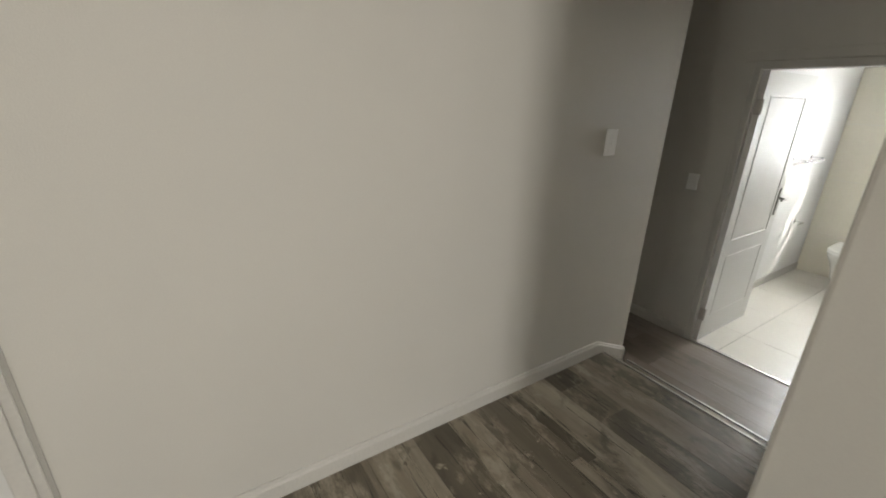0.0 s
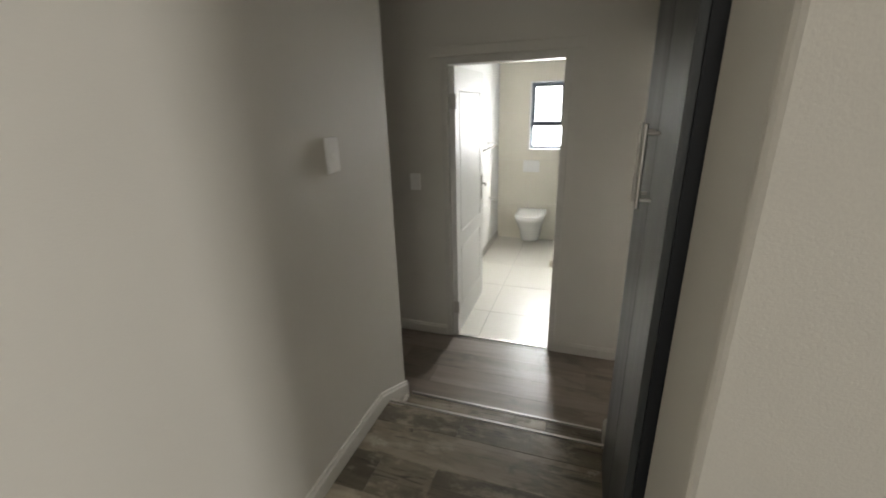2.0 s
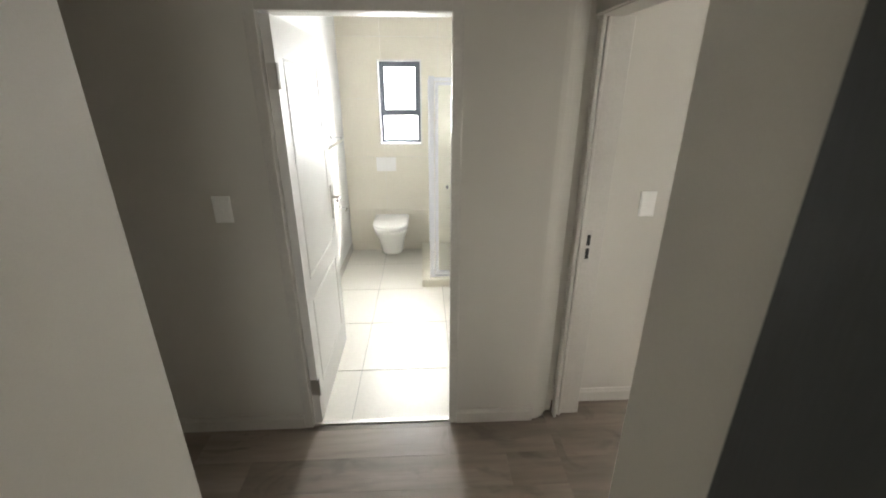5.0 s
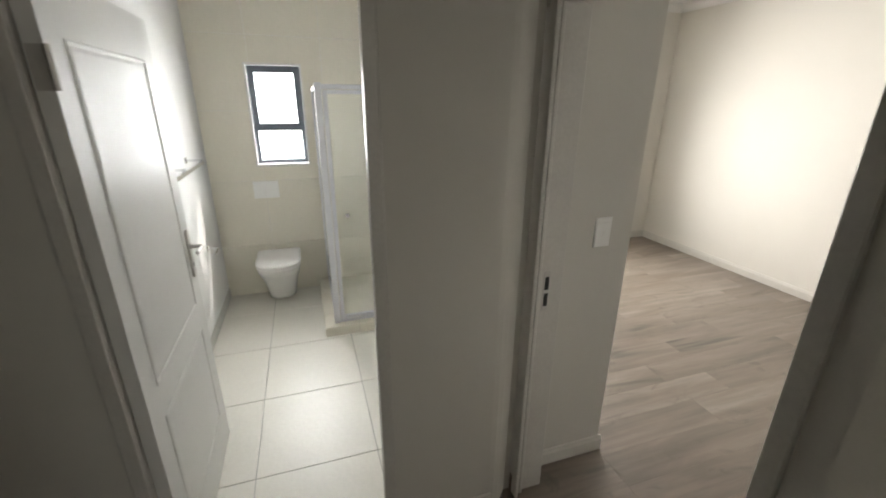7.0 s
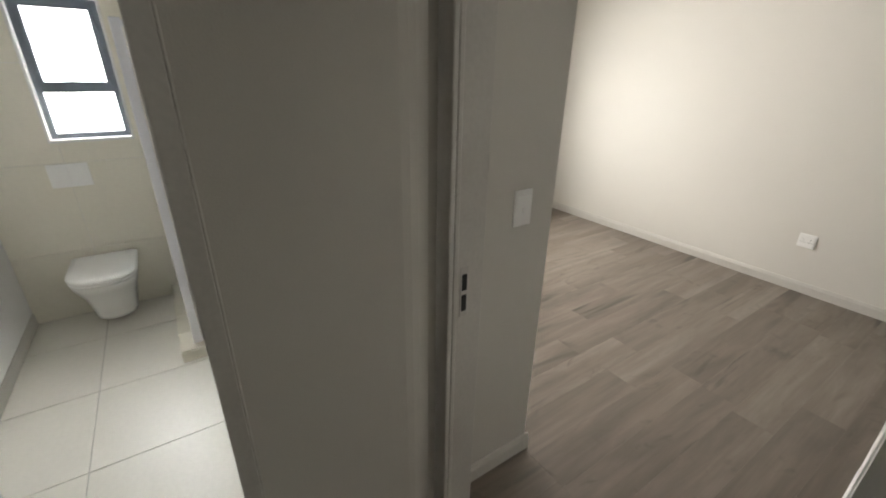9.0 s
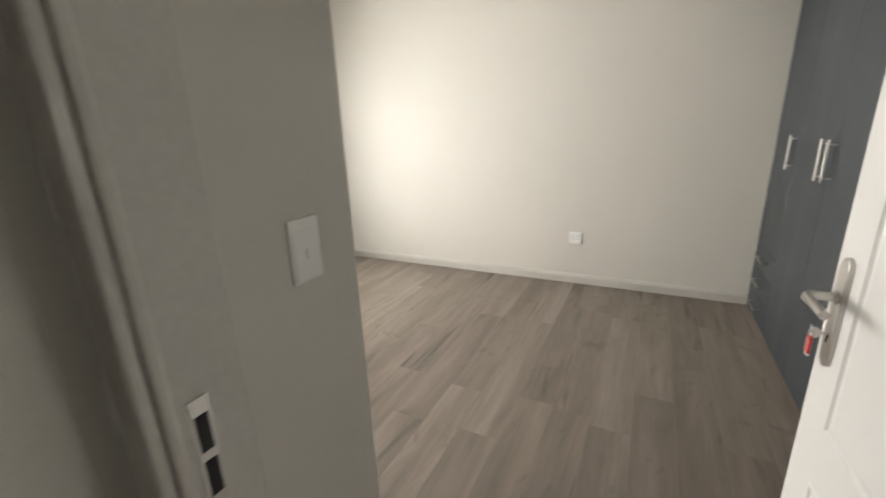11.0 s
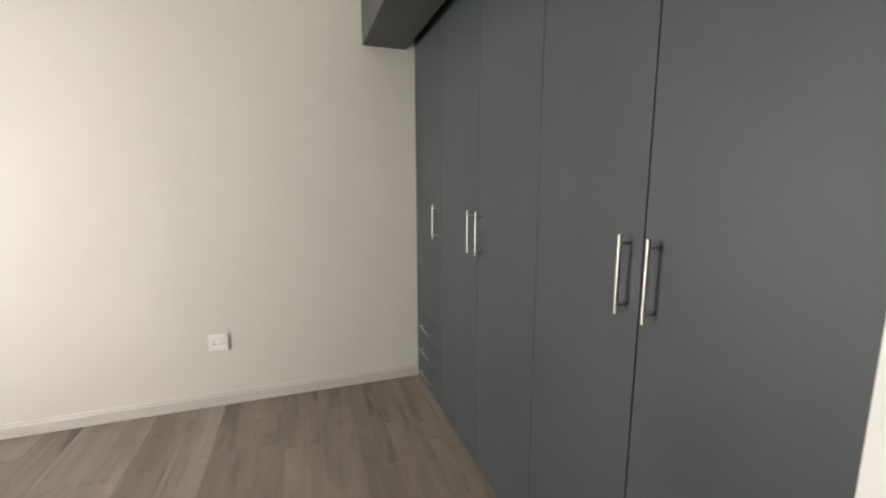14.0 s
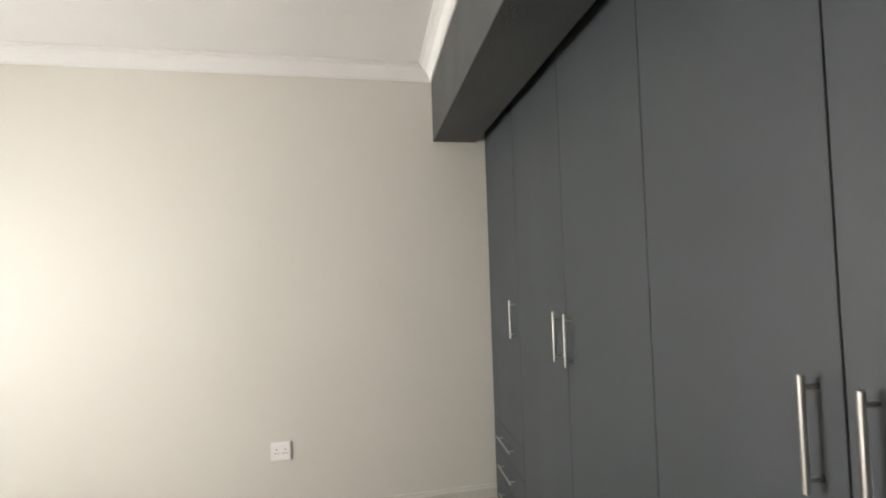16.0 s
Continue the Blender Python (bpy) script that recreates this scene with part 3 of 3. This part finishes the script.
def bedroom_wardrobe(y0, y1, doors, drawers, label):
    """One built-in unit facing +x; doors: (from, to, handle's y)."""
    w = thing("wardrobe", label, "wardrobe", "bedroom wardrobes")
    f = BED_W
    part("body", box(bmesh.new(), 1.645, f - 0.020, y0 + 0.001, y1 - 0.001, 0.0, TOP - 0.012), NAVY, w)
    bottom = 0.525 if drawers else 0.010
    for a, c, hy in doors:
        d = part("door", box(bmesh.new(), f - 0.018, f, a + GAP, c - GAP, bottom + GAP, 2.66, 0.0012), CHARCOAL, w)
        if hy is not None:
            part("handle", bar_handle((f, hy, 1.215), (0, 0, 1), (1, 0, 0)), STEEL, d, "brushed steel bar handle")
    for k in range(drawers):
        z0 = 0.010 + k * 0.1717
        d = part("drawer", box(bmesh.new(), f - 0.018, f, y0 + GAP, y1 - GAP, z0 + GAP, z0 + 0.1717 - GAP, 0.0012), CHARCOAL, w)
        part("handle", bar_handle((f, -2.915, z0 + 0.097), (0, 1, 0), (1, 0, 0), 0.23), STEEL, d, "brushed steel bar handle")
    part("top_panel", box(bmesh.new(), f - 0.018, f, y0 + GAP, y1 - GAP, 2.663, TOP - 0.014, 0.0012), CHARCOAL, w)
    return w


bedroom_wardrobe(BED_S + 0.004, -2.652, [(BED_S + 0.004, -2.652, -2.705)], 3, "charcoal built-in wardrobe with one door over three drawers")
bedroom_wardrobe(-2.652, -1.575, [(-2.652, -2.097, -2.146), (-2.097, -1.575, -2.047)], 0, "charcoal two-door built-in wardrobe with steel handles")
bedroom_wardrobe(-1.575, -0.605, [(-1.575, -1.090, -1.135), (-1.090, -0.605, -1.043)], 0, "charcoal two-door built-in wardrobe with steel handles")
bedroom_wardrobe(-0.605, -0.085, [(-0.605, -0.085, None)], 0, "charcoal single-door built-in wardrobe behind the open door")

hall_w = thing("wardrobe", "dark charcoal two-door wardrobe built into the passage wall", "wardrobe")
part("body", box(bmesh.new(), 1.556, 2.134, 0.105, 0.646, UP, 2.49), NAVY, hall_w)
part("side_panel", box(bmesh.new(), 1.5545, 1.556, S_FACE, 0.646, UP, 2.49), NAVY, hall_w)
for a, c, hx in ((1.5545, 1.832, 1.788), (1.832, 2.1345, 1.880)):
    d = part("door", box(bmesh.new(), a + GAP, c - GAP, 0.647, 0.665, UP + 0.004, 2.49, 0.0012), HALL_BOARD, hall_w)
    part("handle", bar_handle((hx, 0.665, 1.635), (0, 0, 1), (0, 1, 0), 0.206, 0.006, 0.032), STEEL, d, "brushed steel bar handle")


# ---- switches and sockets ----
def switch_plate(name, label, m, h=0.12, w=0.074):
    """A plate on a wall, in its own axes: x across, z up, y out of the wall towards -y."""
    s = thing(name, label, "light switch")
    b = bmesh.new()
    box(b, -w / 2, w / 2, -0.008, 0.0, -h / 2, h / 2, 0.003, 2)
    pl = part("plate", b, PLASTIC, s)
    part("cover", box(bmesh.new(), -w / 2 + 0.006, w / 2 - 0.006, -0.0105, -0.007, -h / 2 + 0.006, h / 2 - 0.022, 0.0015), PLASTIC, s)
    b = bmesh.new()
    box(b, -0.006, 0.006, -0.0145, -0.0100, -0.016, 0.004, 0.0015)
    part("rocker", b, PLASTIC, s)
    s.matrix_world = m
    return s


switch_plate("light_switch", "white plastic light switch on the passage wall", pose(1.982, N_FACE, 1.631), 0.126, 0.080)
switch_plate("light_switch", "white plastic light switch beside the bathroom door", pose(BATH_X, 2.021, 1.257, 0, 0, -90), 0.122, 0.080)
switch_plate("light_switch", "white plastic light switch beside the bedroom door", pose(3.64, 0.0, 1.222, 0, 0, -90), 0.130, 0.080)

sock = thing("wall_socket", "white plastic double power socket on the bedroom wall", "socket")
part("plate", box(bmesh.new(), -0.058, 0.058, 0.0, 0.009, -0.055, 0.055, 0.003, 2), PLASTIC, sock)
part("cover", box(bmesh.new(), -0.050, 0.050, 0.008, 0.011, -0.047, 0.047, 0.0015), PLASTIC, sock)
for cx in (-0.025, 0.025):
    part("rocker", box(bmesh.new(), cx - 0.006, cx + 0.006, 0.0105, 0.0135, 0.026, 0.040, 0.001), PLASTIC, sock)
    for px, pz in ((0, 0.012), (-0.010, -0.010), (0.010, -0.010)):
        b = bmesh.new()
        tube(b, [(cx + px, 0.0106, pz), (cx + px, 0.0114, pz)], 0.0034, 10)
        part("pin_hole", b, BLACK, sock)
sock.matrix_world = pose(3.592, BED_S, 0.432)


# ---- bathroom ----
def window_frame(name, y0, y1, z0, z1, x, label, split=None):
    w = thing(name, label, "window", kind="structure")
    t = 0.032
    for nm, a in (("jamb", (y0, y0 + t, z0, z1)), ("jamb", (y1 - t, y1, z0, z1)), ("sill_bar", (y0 + t, y1 - t, z0, z0 + t)), ("head_bar", (y0 + t, y1 - t, z1 - t, z1))):
        part(nm, box(bmesh.new(), x, x + 0.045, *a, 0.002), DARK_ALU, w)
    panes = [(z0 + t, z1 - t)]
    if split:
        part("transom", box(bmesh.new(), x - 0.006, x + 0.045, y0 + t, y1 - t, split - 0.022, split + 0.022, 0.002), DARK_ALU, w)
        s = part("sash", box(bmesh.new(), x - 0.010, x + 0.02, y0 + t, y0 + t + 0.022, split + 0.022, z1 - t, 0.002), DARK_ALU, w)
        part("sash_side", box(bmesh.new(), x - 0.010, x + 0.02, y1 - t - 0.022, y1 - t, split + 0.022, z1 - t, 0.002), DARK_ALU, s)
        part("sash_head", box(bmesh.new(), x - 0.010, x + 0.02, y0 + t + 0.022, y1 - t - 0.022, z1 - t - 0.022, z1 - t, 0.002), DARK_ALU, s)
        part("sash_foot", box(bmesh.new(), x - 0.010, x + 0.02, y0 + t + 0.022, y1 - t - 0.022, split + 0.022, split + 0.040, 0.002), DARK_ALU, s)
        b = bmesh.new()
        yc = (y0 + y1) / 2 + 0.02
        tube(b, [(x - 0.012, yc, split + 0.045), (x - 0.035, yc, split + 0.05), (x - 0.040, yc + 0.035, split + 0.075)], 0.005, 8)
        part("stay", b, STEEL, s, "small steel window stay")
        panes = [(z0 + t, split - 0.022), (split + 0.022, z1 - t)]
    for a, c in panes:
        p = part("pane", box(bmesh.new(), x + 0.024, x + 0.028, y0 + t, y1 - t, a, c), GLASS, w)
        p.visible_shadow = False
    return w


window_frame("window_1", 1.140, 1.557, 1.215, 2.014, 6.275, "small dark aluminium bathroom window with a top sash", 1.515)
w2 = window_frame("window_2", -2.49, -0.81, 0.46, 2.09, 6.67, "dark aluminium bedroom window", None)
bm = bmesh.new()
for bx in ((6.214, 6.275, 1.125, 1.140, 1.197, 2.030), (6.214, 6.275, 1.557, 1.572, 1.197, 2.030), (6.214, 6.275, 1.140, 1.557, 2.014, 2.030), (6.210, 6.275, 1.140, 1.557, 1.197, 1.215)):
    box(bm, *bx, 0.0015)
structure("window_reveal", bm, BATH_PAINT, "white painted window reveal", "window reveal")


def dee(cy, back, half, length, z, n=22):
    """A D-shaped outline: flat at the wall, rounded to the front (-x)."""
    pts = []
    straight = max(0.02, length - half * 1.05)
    for i in range(n + 1):
        a = -math.pi / 2 + math.pi * i / n
        cx, sx = math.cos(a), math.sin(a)
        pts.append((back - straight - (length - straight) * abs(cx) ** 0.9, cy - half * (1 if sx > 0 else -1) * abs(sx) ** 0.85, z))
    return [(back, cy + half, z)] + pts + [(back, cy - half, z)]


def toilet(cy, back):
    t = thing("toilet", "white ceramic wall-hung toilet with a closed lid", "toilet")
    b = bmesh.new()
    levels = ((0.062, 0.098, 0.30), (0.070, 0.112, 0.335), (0.10, 0.120, 0.352), (0.18, 0.130, 0.375), (0.26, 0.147, 0.420), (0.325, 0.168, 0.480), (0.36, 0.177, 0.508), (0.385, 0.180, 0.515), (0.39, 0.176, 0.510))
    loft(b, [dee(cy, back, h, ln_, z) for z, h, ln_ in levels])
    part("bowl", b, CERAMIC, t)
    b = bmesh.new()
    loft(b, [dee(cy, back - 0.045, h, ln_, z) for z, h, ln_ in ((0.393, 0.178, 0.470), (0.396, 0.183, 0.476), (0.406, 0.183, 0.476), (0.409, 0.178, 0.470))])
    part("seat", b, PLASTIC, t)
    b = bmesh.new()
    loft(b, [dee(cy, back - 0.045, h, ln_, z) for z, h, ln_ in ((0.412, 0.180, 0.473), (0.415, 0.186, 0.480), (0.428, 0.186, 0.480), (0.437, 0.176, 0.468), (0.440, 0.150, 0.43))])
    part("lid", b, PLASTIC, t)
    for s in (-1, 1):
        b = bmesh.new()
        tube(b, [(back - 0.035, cy + s * 0.075 - 0.022, 0.408), (back - 0.035, cy + s * 0.075 + 0.022, 0.408)], 0.012, 10)
        part("lid_hinge", b, CHROME, t)
    return t


toilet(1.475, WIN_X)
fp = thing("flush_plate", "white plastic flush plate above the toilet", "flush plate")
part("plate", box(bmesh.new(), WIN_X - 0.012, WIN_X, 1.415, 1.626, 0.917, 1.067, 0.004, 2), PLASTIC, fp)
for a, c in ((1.432, 1.516), (1.525, 1.609)):
    part("button", box(bmesh.new(), WIN_X - 0.0155, WIN_X - 0.011, a, c, 0.935, 1.049, 0.002), PLASTIC, fp)


def shower():
    s = thing("shower_cabinet", "white framed glass corner shower with a door knob", "shower")
    x0, y0, x1, y1, zb, zt = 5.275, 1.05, WIN_X - 0.004, 0.125, 0.082, 1.845
    fr = 0.030

    def bar(nm, a):
        return part(nm, box(bmesh.new(), *a, 0.003), WHITE_ALU, s)

    bar("corner_post", (x0 - 0.02, x0 + 0.025, y0 - 0.025, y0 + 0.02, zb, zt + 0.01))
    bar("wall_post", (x1 - fr, x1, y0 - 0.012, y0 + 0.012, zb, zt))
    bar("wall_post", (x0 - 0.012, x0 + 0.012, y1, y1 + fr, zb, zt))
    for z in (zb, zt - fr):
        bar("rail", (x0 + 0.025, x1 - fr, y0 - 0.012, y0 + 0.012, z, z + fr))
        bar("rail", (x0 - 0.012, x0 + 0.012, y1 + fr, y0 - 0.025, z, z + fr))
    bar("mid_post", (x0 - 0.012, x0 + 0.012, 0.50, 0.53, zb + fr, zt - fr))
    pn = part("pane", box(bmesh.new(), x0 + 0.025, x1 - fr, y0 - 0.003, y0 + 0.003, zb + fr, zt - fr), GLASS, s)
    pn.visible_shadow = False
    door = thing("door", "glass shower door in a white frame", "")
    door.parent = s
    dy0, dy1, z0, z1 = 0.535, y0 - 0.030, zb + fr + 0.004, zt - fr - 0.004
    for nm, a in (("stile", (dy0, dy0 + 0.026, z0, z1)), ("stile", (dy1 - 0.030, dy1, z0, z1)), ("top_rail", (dy0 + 0.026, dy1 - 0.030, z1 - 0.026, z1)), ("foot_rail", (dy0 + 0.026, dy1 - 0.030, z0, z0 + 0.026))):
        part(nm, box(bmesh.new(), x0 - 0.016, x0 + 0.010, *a, 0.003), WHITE_ALU, door)
    for a, c in ((dy0 + 0.026, dy1 - 0.030),):
        pn = part("pane", box(bmesh.new(), x0 - 0.003, x0 + 0.003, a, c, z0 + 0.026, z1 - 0.026), GLASS, door)
        pn.visible_shadow = False
    pn = part("pane", box(bmesh.new(), x0 - 0.003, x0 + 0.003, y1 + fr, 0.50, zb + fr, zt - fr), GLASS, s)
    pn.visible_shadow = False
    b = bmesh.new()
    tube(b, [(x0 - 0.003, 0.914, 0.953), (x0 - 0.020, 0.914, 0.953), (x0 - 0.026, 0.914, 0.953), (x0 - 0.034, 0.914, 0.953)], 0.014, 14)
    part("knob", b, CHROME, door, "small round chrome knob")
    b = bmesh.new()
    box(b, x0 - 0.019, x0 - 0.012, y0 - 0.020, y0 - 0.008, 1.30, 1.42, 0.002)
    part("hinge", b, CHROME, s)
    return s


shower()
kb = thing("tiled_kerb", "raised cream tiled kerb under the shower", "kerb")
part("core", box(bmesh.new(), 5.215, WIN_X - 0.002, 0.122, 1.140, -0.003, 0.066), GROUT, kb)
for i in range(4):
    y = 0.125 + i * 0.2545
    part("top_tile", box(bmesh.new(), 5.206, 5.42, y, y + 0.252, 0.067, 0.080, 0.0015), WALL_TILE, kb)
    part("front_tile", box(bmesh.new(), 5.205, 5.2145, y, y + 0.252, 0.0, 0.0665, 0.001), WALL_TILE, kb)
for i in range(3):
    x = 5.422 + i * 0.2655
    part("top_tile", box(bmesh.new(), x, x + 0.2635, 0.94, 1.148, 0.067, 0.080, 0.0015), WALL_TILE, kb)
    part("tray_tile", box(bmesh.new(), x, x + 0.2635, 0.125, 0.938, 0.060, 0.070, 0.0015), WALL_TILE, kb)
for i in range(4):
    x = 5.207 + i * 0.2525
    part("side_tile", box(bmesh.new(), x, x + 0.2505, 1.1405, 1.148, 0.0, 0.0665, 0.001), WALL_TILE, kb)

tr = thing("towel_rail", "square chrome towel rail on the bathroom wall", "towel rail")
part("bar", box(bmesh.new(), 4.80, 5.56, 1.842, 1.856, 1.318, 1.342, 0.002), CHROME, tr)
for x in (5.05, 5.50):
    part("bracket", box(bmesh.new(), x - 0.008, x + 0.008, 1.856, 1.938, 1.345, 1.360, 0.002), CHROME, tr)
    part("bracket_foot", box(bmesh.new(), x - 0.008, x + 0.008, 1.840, 1.858, 1.338, 1.360, 0.002), CHROME, tr)
    part("rose", box(bmesh.new(), x - 0.02, x + 0.02, 1.936, 1.945, 1.332, 1.373, 0.002), CHROME, tr)
rh = thing("toilet_roll_holder", "small chrome toilet roll holder on the wall", "roll holder")
part("rose", box(bmesh.new(), 5.60, 5.64, 1.936, 1.945, 0.655, 0.695, 0.002), CHROME, rh)
b = bmesh.new()
tube(b, [(5.62, 1.94, 0.675), (5.62, 1.875, 0.675), (5.61, 1.865, 0.675), (5.48, 1.865, 0.675)], 0.007, 10)
part("arm", b, CHROME, rh)


# ---- floor and wall pieces ----
def piece_mesh(name, w, l, h, mat, bevel=0.0012):
    """A slab with chamfered top edges, its corner at the origin and its top at z = 0."""
    v = [(0, 0, -h), (w, 0, -h), (w, l, -h), (0, l, -h), (0, 0, -bevel), (w, 0, -bevel), (w, l, -bevel), (0, l, -bevel),
         (bevel, bevel, 0), (w - bevel, bevel, 0), (w - bevel, l - bevel, 0), (bevel, l - bevel, 0)]
    f = [(0, 3, 2, 1)] + [(a, (a + 1) % 4, (a + 1) % 4 + 4, a + 4) for a in range(4)] + [(a + 4, (a + 1) % 4 + 4, (a + 1) % 4 + 8, a + 8) for a in range(4)] + [(8, 9, 10, 11)]
    me = bpy.data.meshes.new(name)
    me.from_pydata(v, [], f)
    me.materials.append(mat)
    return me


def lay(name, parent, rects, z, h, mat, bevel=0.0012, gap=0.0008):
    """Pieces (x0, x1, y0, y1), alike ones on one mesh."""
    kinds = {}
    for x0, x1, y0, y1 in rects:
        k = (round(x1 - x0, 3), round(y1 - y0, 3))
        if k[0] < 0.012 or k[1] < 0.012:
            continue
        if k not in kinds:
            kinds[k] = piece_mesh(name, k[0] - gap, k[1] - gap, h, mat, bevel)
        ob = new(name, kinds[k])
        ob.parent = parent
        ob.location = (x0, y0, z)


def boards(x0, x1, y0, y1, w, l, rng):
    """Rows of boards along y with staggered ends."""
    out, x = [], x0
    while x < x1 - 0.01:
        xe = min(x + w, x1)
        y = y0 - rng.choice((0.0, 0.25, 0.5, 0.75)) * l - 0.1 * rng.random()
        while y < y1:
            a, c = max(y, y0), min(y + l, y1)
            if c - a > 0.02:
                out.append((x, xe, round(a, 2), round(c, 2)))
            y += l
        x = xe
    return out


rng = random.Random(4)
lam = boards(CORNER + 0.052, 3.5, 0.45, 3.3, 0.192, 1.29, rng)
lam += boards(2.46, 3.64, BED_N, 0.45, 0.192, 1.29, rng) + boards(BED_W - 0.02, BED_E, BED_S, BED_N, 0.192, 1.29, rng)
lay("plank", FLOOR_LAM, lam, 0.0, 0.0098, LAMINATE, 0.0005, 0.0002)

# weathered wood tiles: printed strips of uneven width and length
rng = random.Random(11)


def strips(x0, x1, y0, y1):
    out, x = [], x0
    while x < x1 - 0.004:
        w = rng.choice((0.06, 0.085, 0.11, 0.14, 0.19, 0.19))
        xe = x1 if x + w > x1 - 0.035 else x + w
        y = y1 + 0.35 * rng.random()
        while y > y0:
            l = rng.choice((0.25, 0.5, 0.8, 0.95, 1.15))
            a, c = max(y - l, y0), min(y, y1)
            if c - a > 0.015:
                out.append((round(x, 3), round(xe, 3), round(a, 2), round(c, 2)))
            y -= l
        x = xe
    return out


near = strips(0.30, 2.213, 0.64, N_FACE - 0.002)
lay("tile", FLOOR_UP, near[:290], UP, 0.0118, RUSTIC, 0.0012, 0.0006)
rest = near[290:] + strips(-3.19, 0.30, -3.49, N_FACE - 0.002) + strips(0.30, 1.25, -3.49, 0.64) + strips(1.25, 2.12, 0.66, 0.64)
verts, faces = [], []
for x0, x1, y0, y1 in rest:
    i = len(verts)
    e = 0.0012
    verts += [(x0, y0, UP - 0.004), (x1, y0, UP - 0.004), (x1, y1, UP - 0.004), (x0, y1, UP - 0.004), (x0 + e, y0 + e, UP), (x1 - e, y0 + e, UP), (x1 - e, y1 - e, UP), (x0 + e, y1 - e, UP)]
    faces += [(i + a, i + (a + 1) % 4, i + 4 + (a + 1) % 4, i + 4 + a) for a in range(4)] + [(i + 4, i + 5, i + 6, i + 7)]
me = bpy.data.meshes.new("far_tiles")
me.from_pydata(verts, [], faces)
me.materials.append(RUSTIC)
far = tagged(new("far_tiles", me), "weathered wood-look floor tiles of the front room", kind="stuff")
far.parent = FLOOR_UP
lay("tile", FLOOR_STEP, strips(2.222, 2.490, 0.647, N_FACE - 0.017), TREAD, 0.0118, RUSTIC, 0.0012, 0.0006)
for nm, x, z0, z1 in (("riser_tile", 2.2155, TREAD, UP - 0.013), ("riser_tile", 2.4985, 0.0, TREAD - 0.013)):
    for k in range(3):
        y = 0.647 + k * 0.3473
        part(nm, box(bmesh.new(), x, x + 0.008, y, y + 0.345, z0, z1, 0.001), RUSTIC, FLOOR_STEP)

# bathroom tiles
rects = []
xs = [BATH_X + 0.036, 3.98, 4.58, 5.18, 5.78, WIN_X]
ys = [0.12, 0.36, 0.96, 1.555, BATH_N]
for a, c in zip(xs, xs[1:]):
    for d, e in zip(ys, ys[1:]):
        rects.append((3.762 if d < 0.3 and a < 3.7 else 3.645 if d < 0.5 and a < 3.7 else a, c - 0.003, d, e - 0.003))
lay("tile", FLOOR_BATH, rects, 0.002, 0.0055, TILE, 0.0008, 0.001)

WALL_E = bpy.data.objects["wall_bath_east"]
zs = [0.0, 0.48, 1.073, 1.66, 2.236, TOP]
ws = [0.12, 0.36, 0.96, 1.53, BATH_N]
for y0, y1 in zip(ws, ws[1:]):
    for z0, z1 in zip(zs, zs[1:]):
        b = bmesh.new()
        y1_, z1_ = y1 - 0.003, z1 - 0.003
        hy0, hy1, hz0, hz1 = 1.125, 1.572, 1.197, 2.030
        if y1_ <= hy0 or y0 >= hy1 or z1_ <= hz0 or z0 >= hz1:
            cells = [(y0, y1_, z0, z1_)]
        else:
            a, c, d, e = max(y0, hy0), min(y1_, hy1), max(z0, hz0), min(z1_, hz1)
            cells = [(y0, a, z0, z1_), (c, y1_, z0, z1_), (a, c, z0, d), (a, c, e, z1_)]
        cells = [k for k in cells if k[1] - k[0] > 0.004 and k[3] - k[2] > 0.004]
        for k in cells:
            box(b, WIN_X, WIN_X + 0.009, *k)
        if cells:
            part("tile", b, WALL_TILE, WALL_E)
        else:
            b.free()
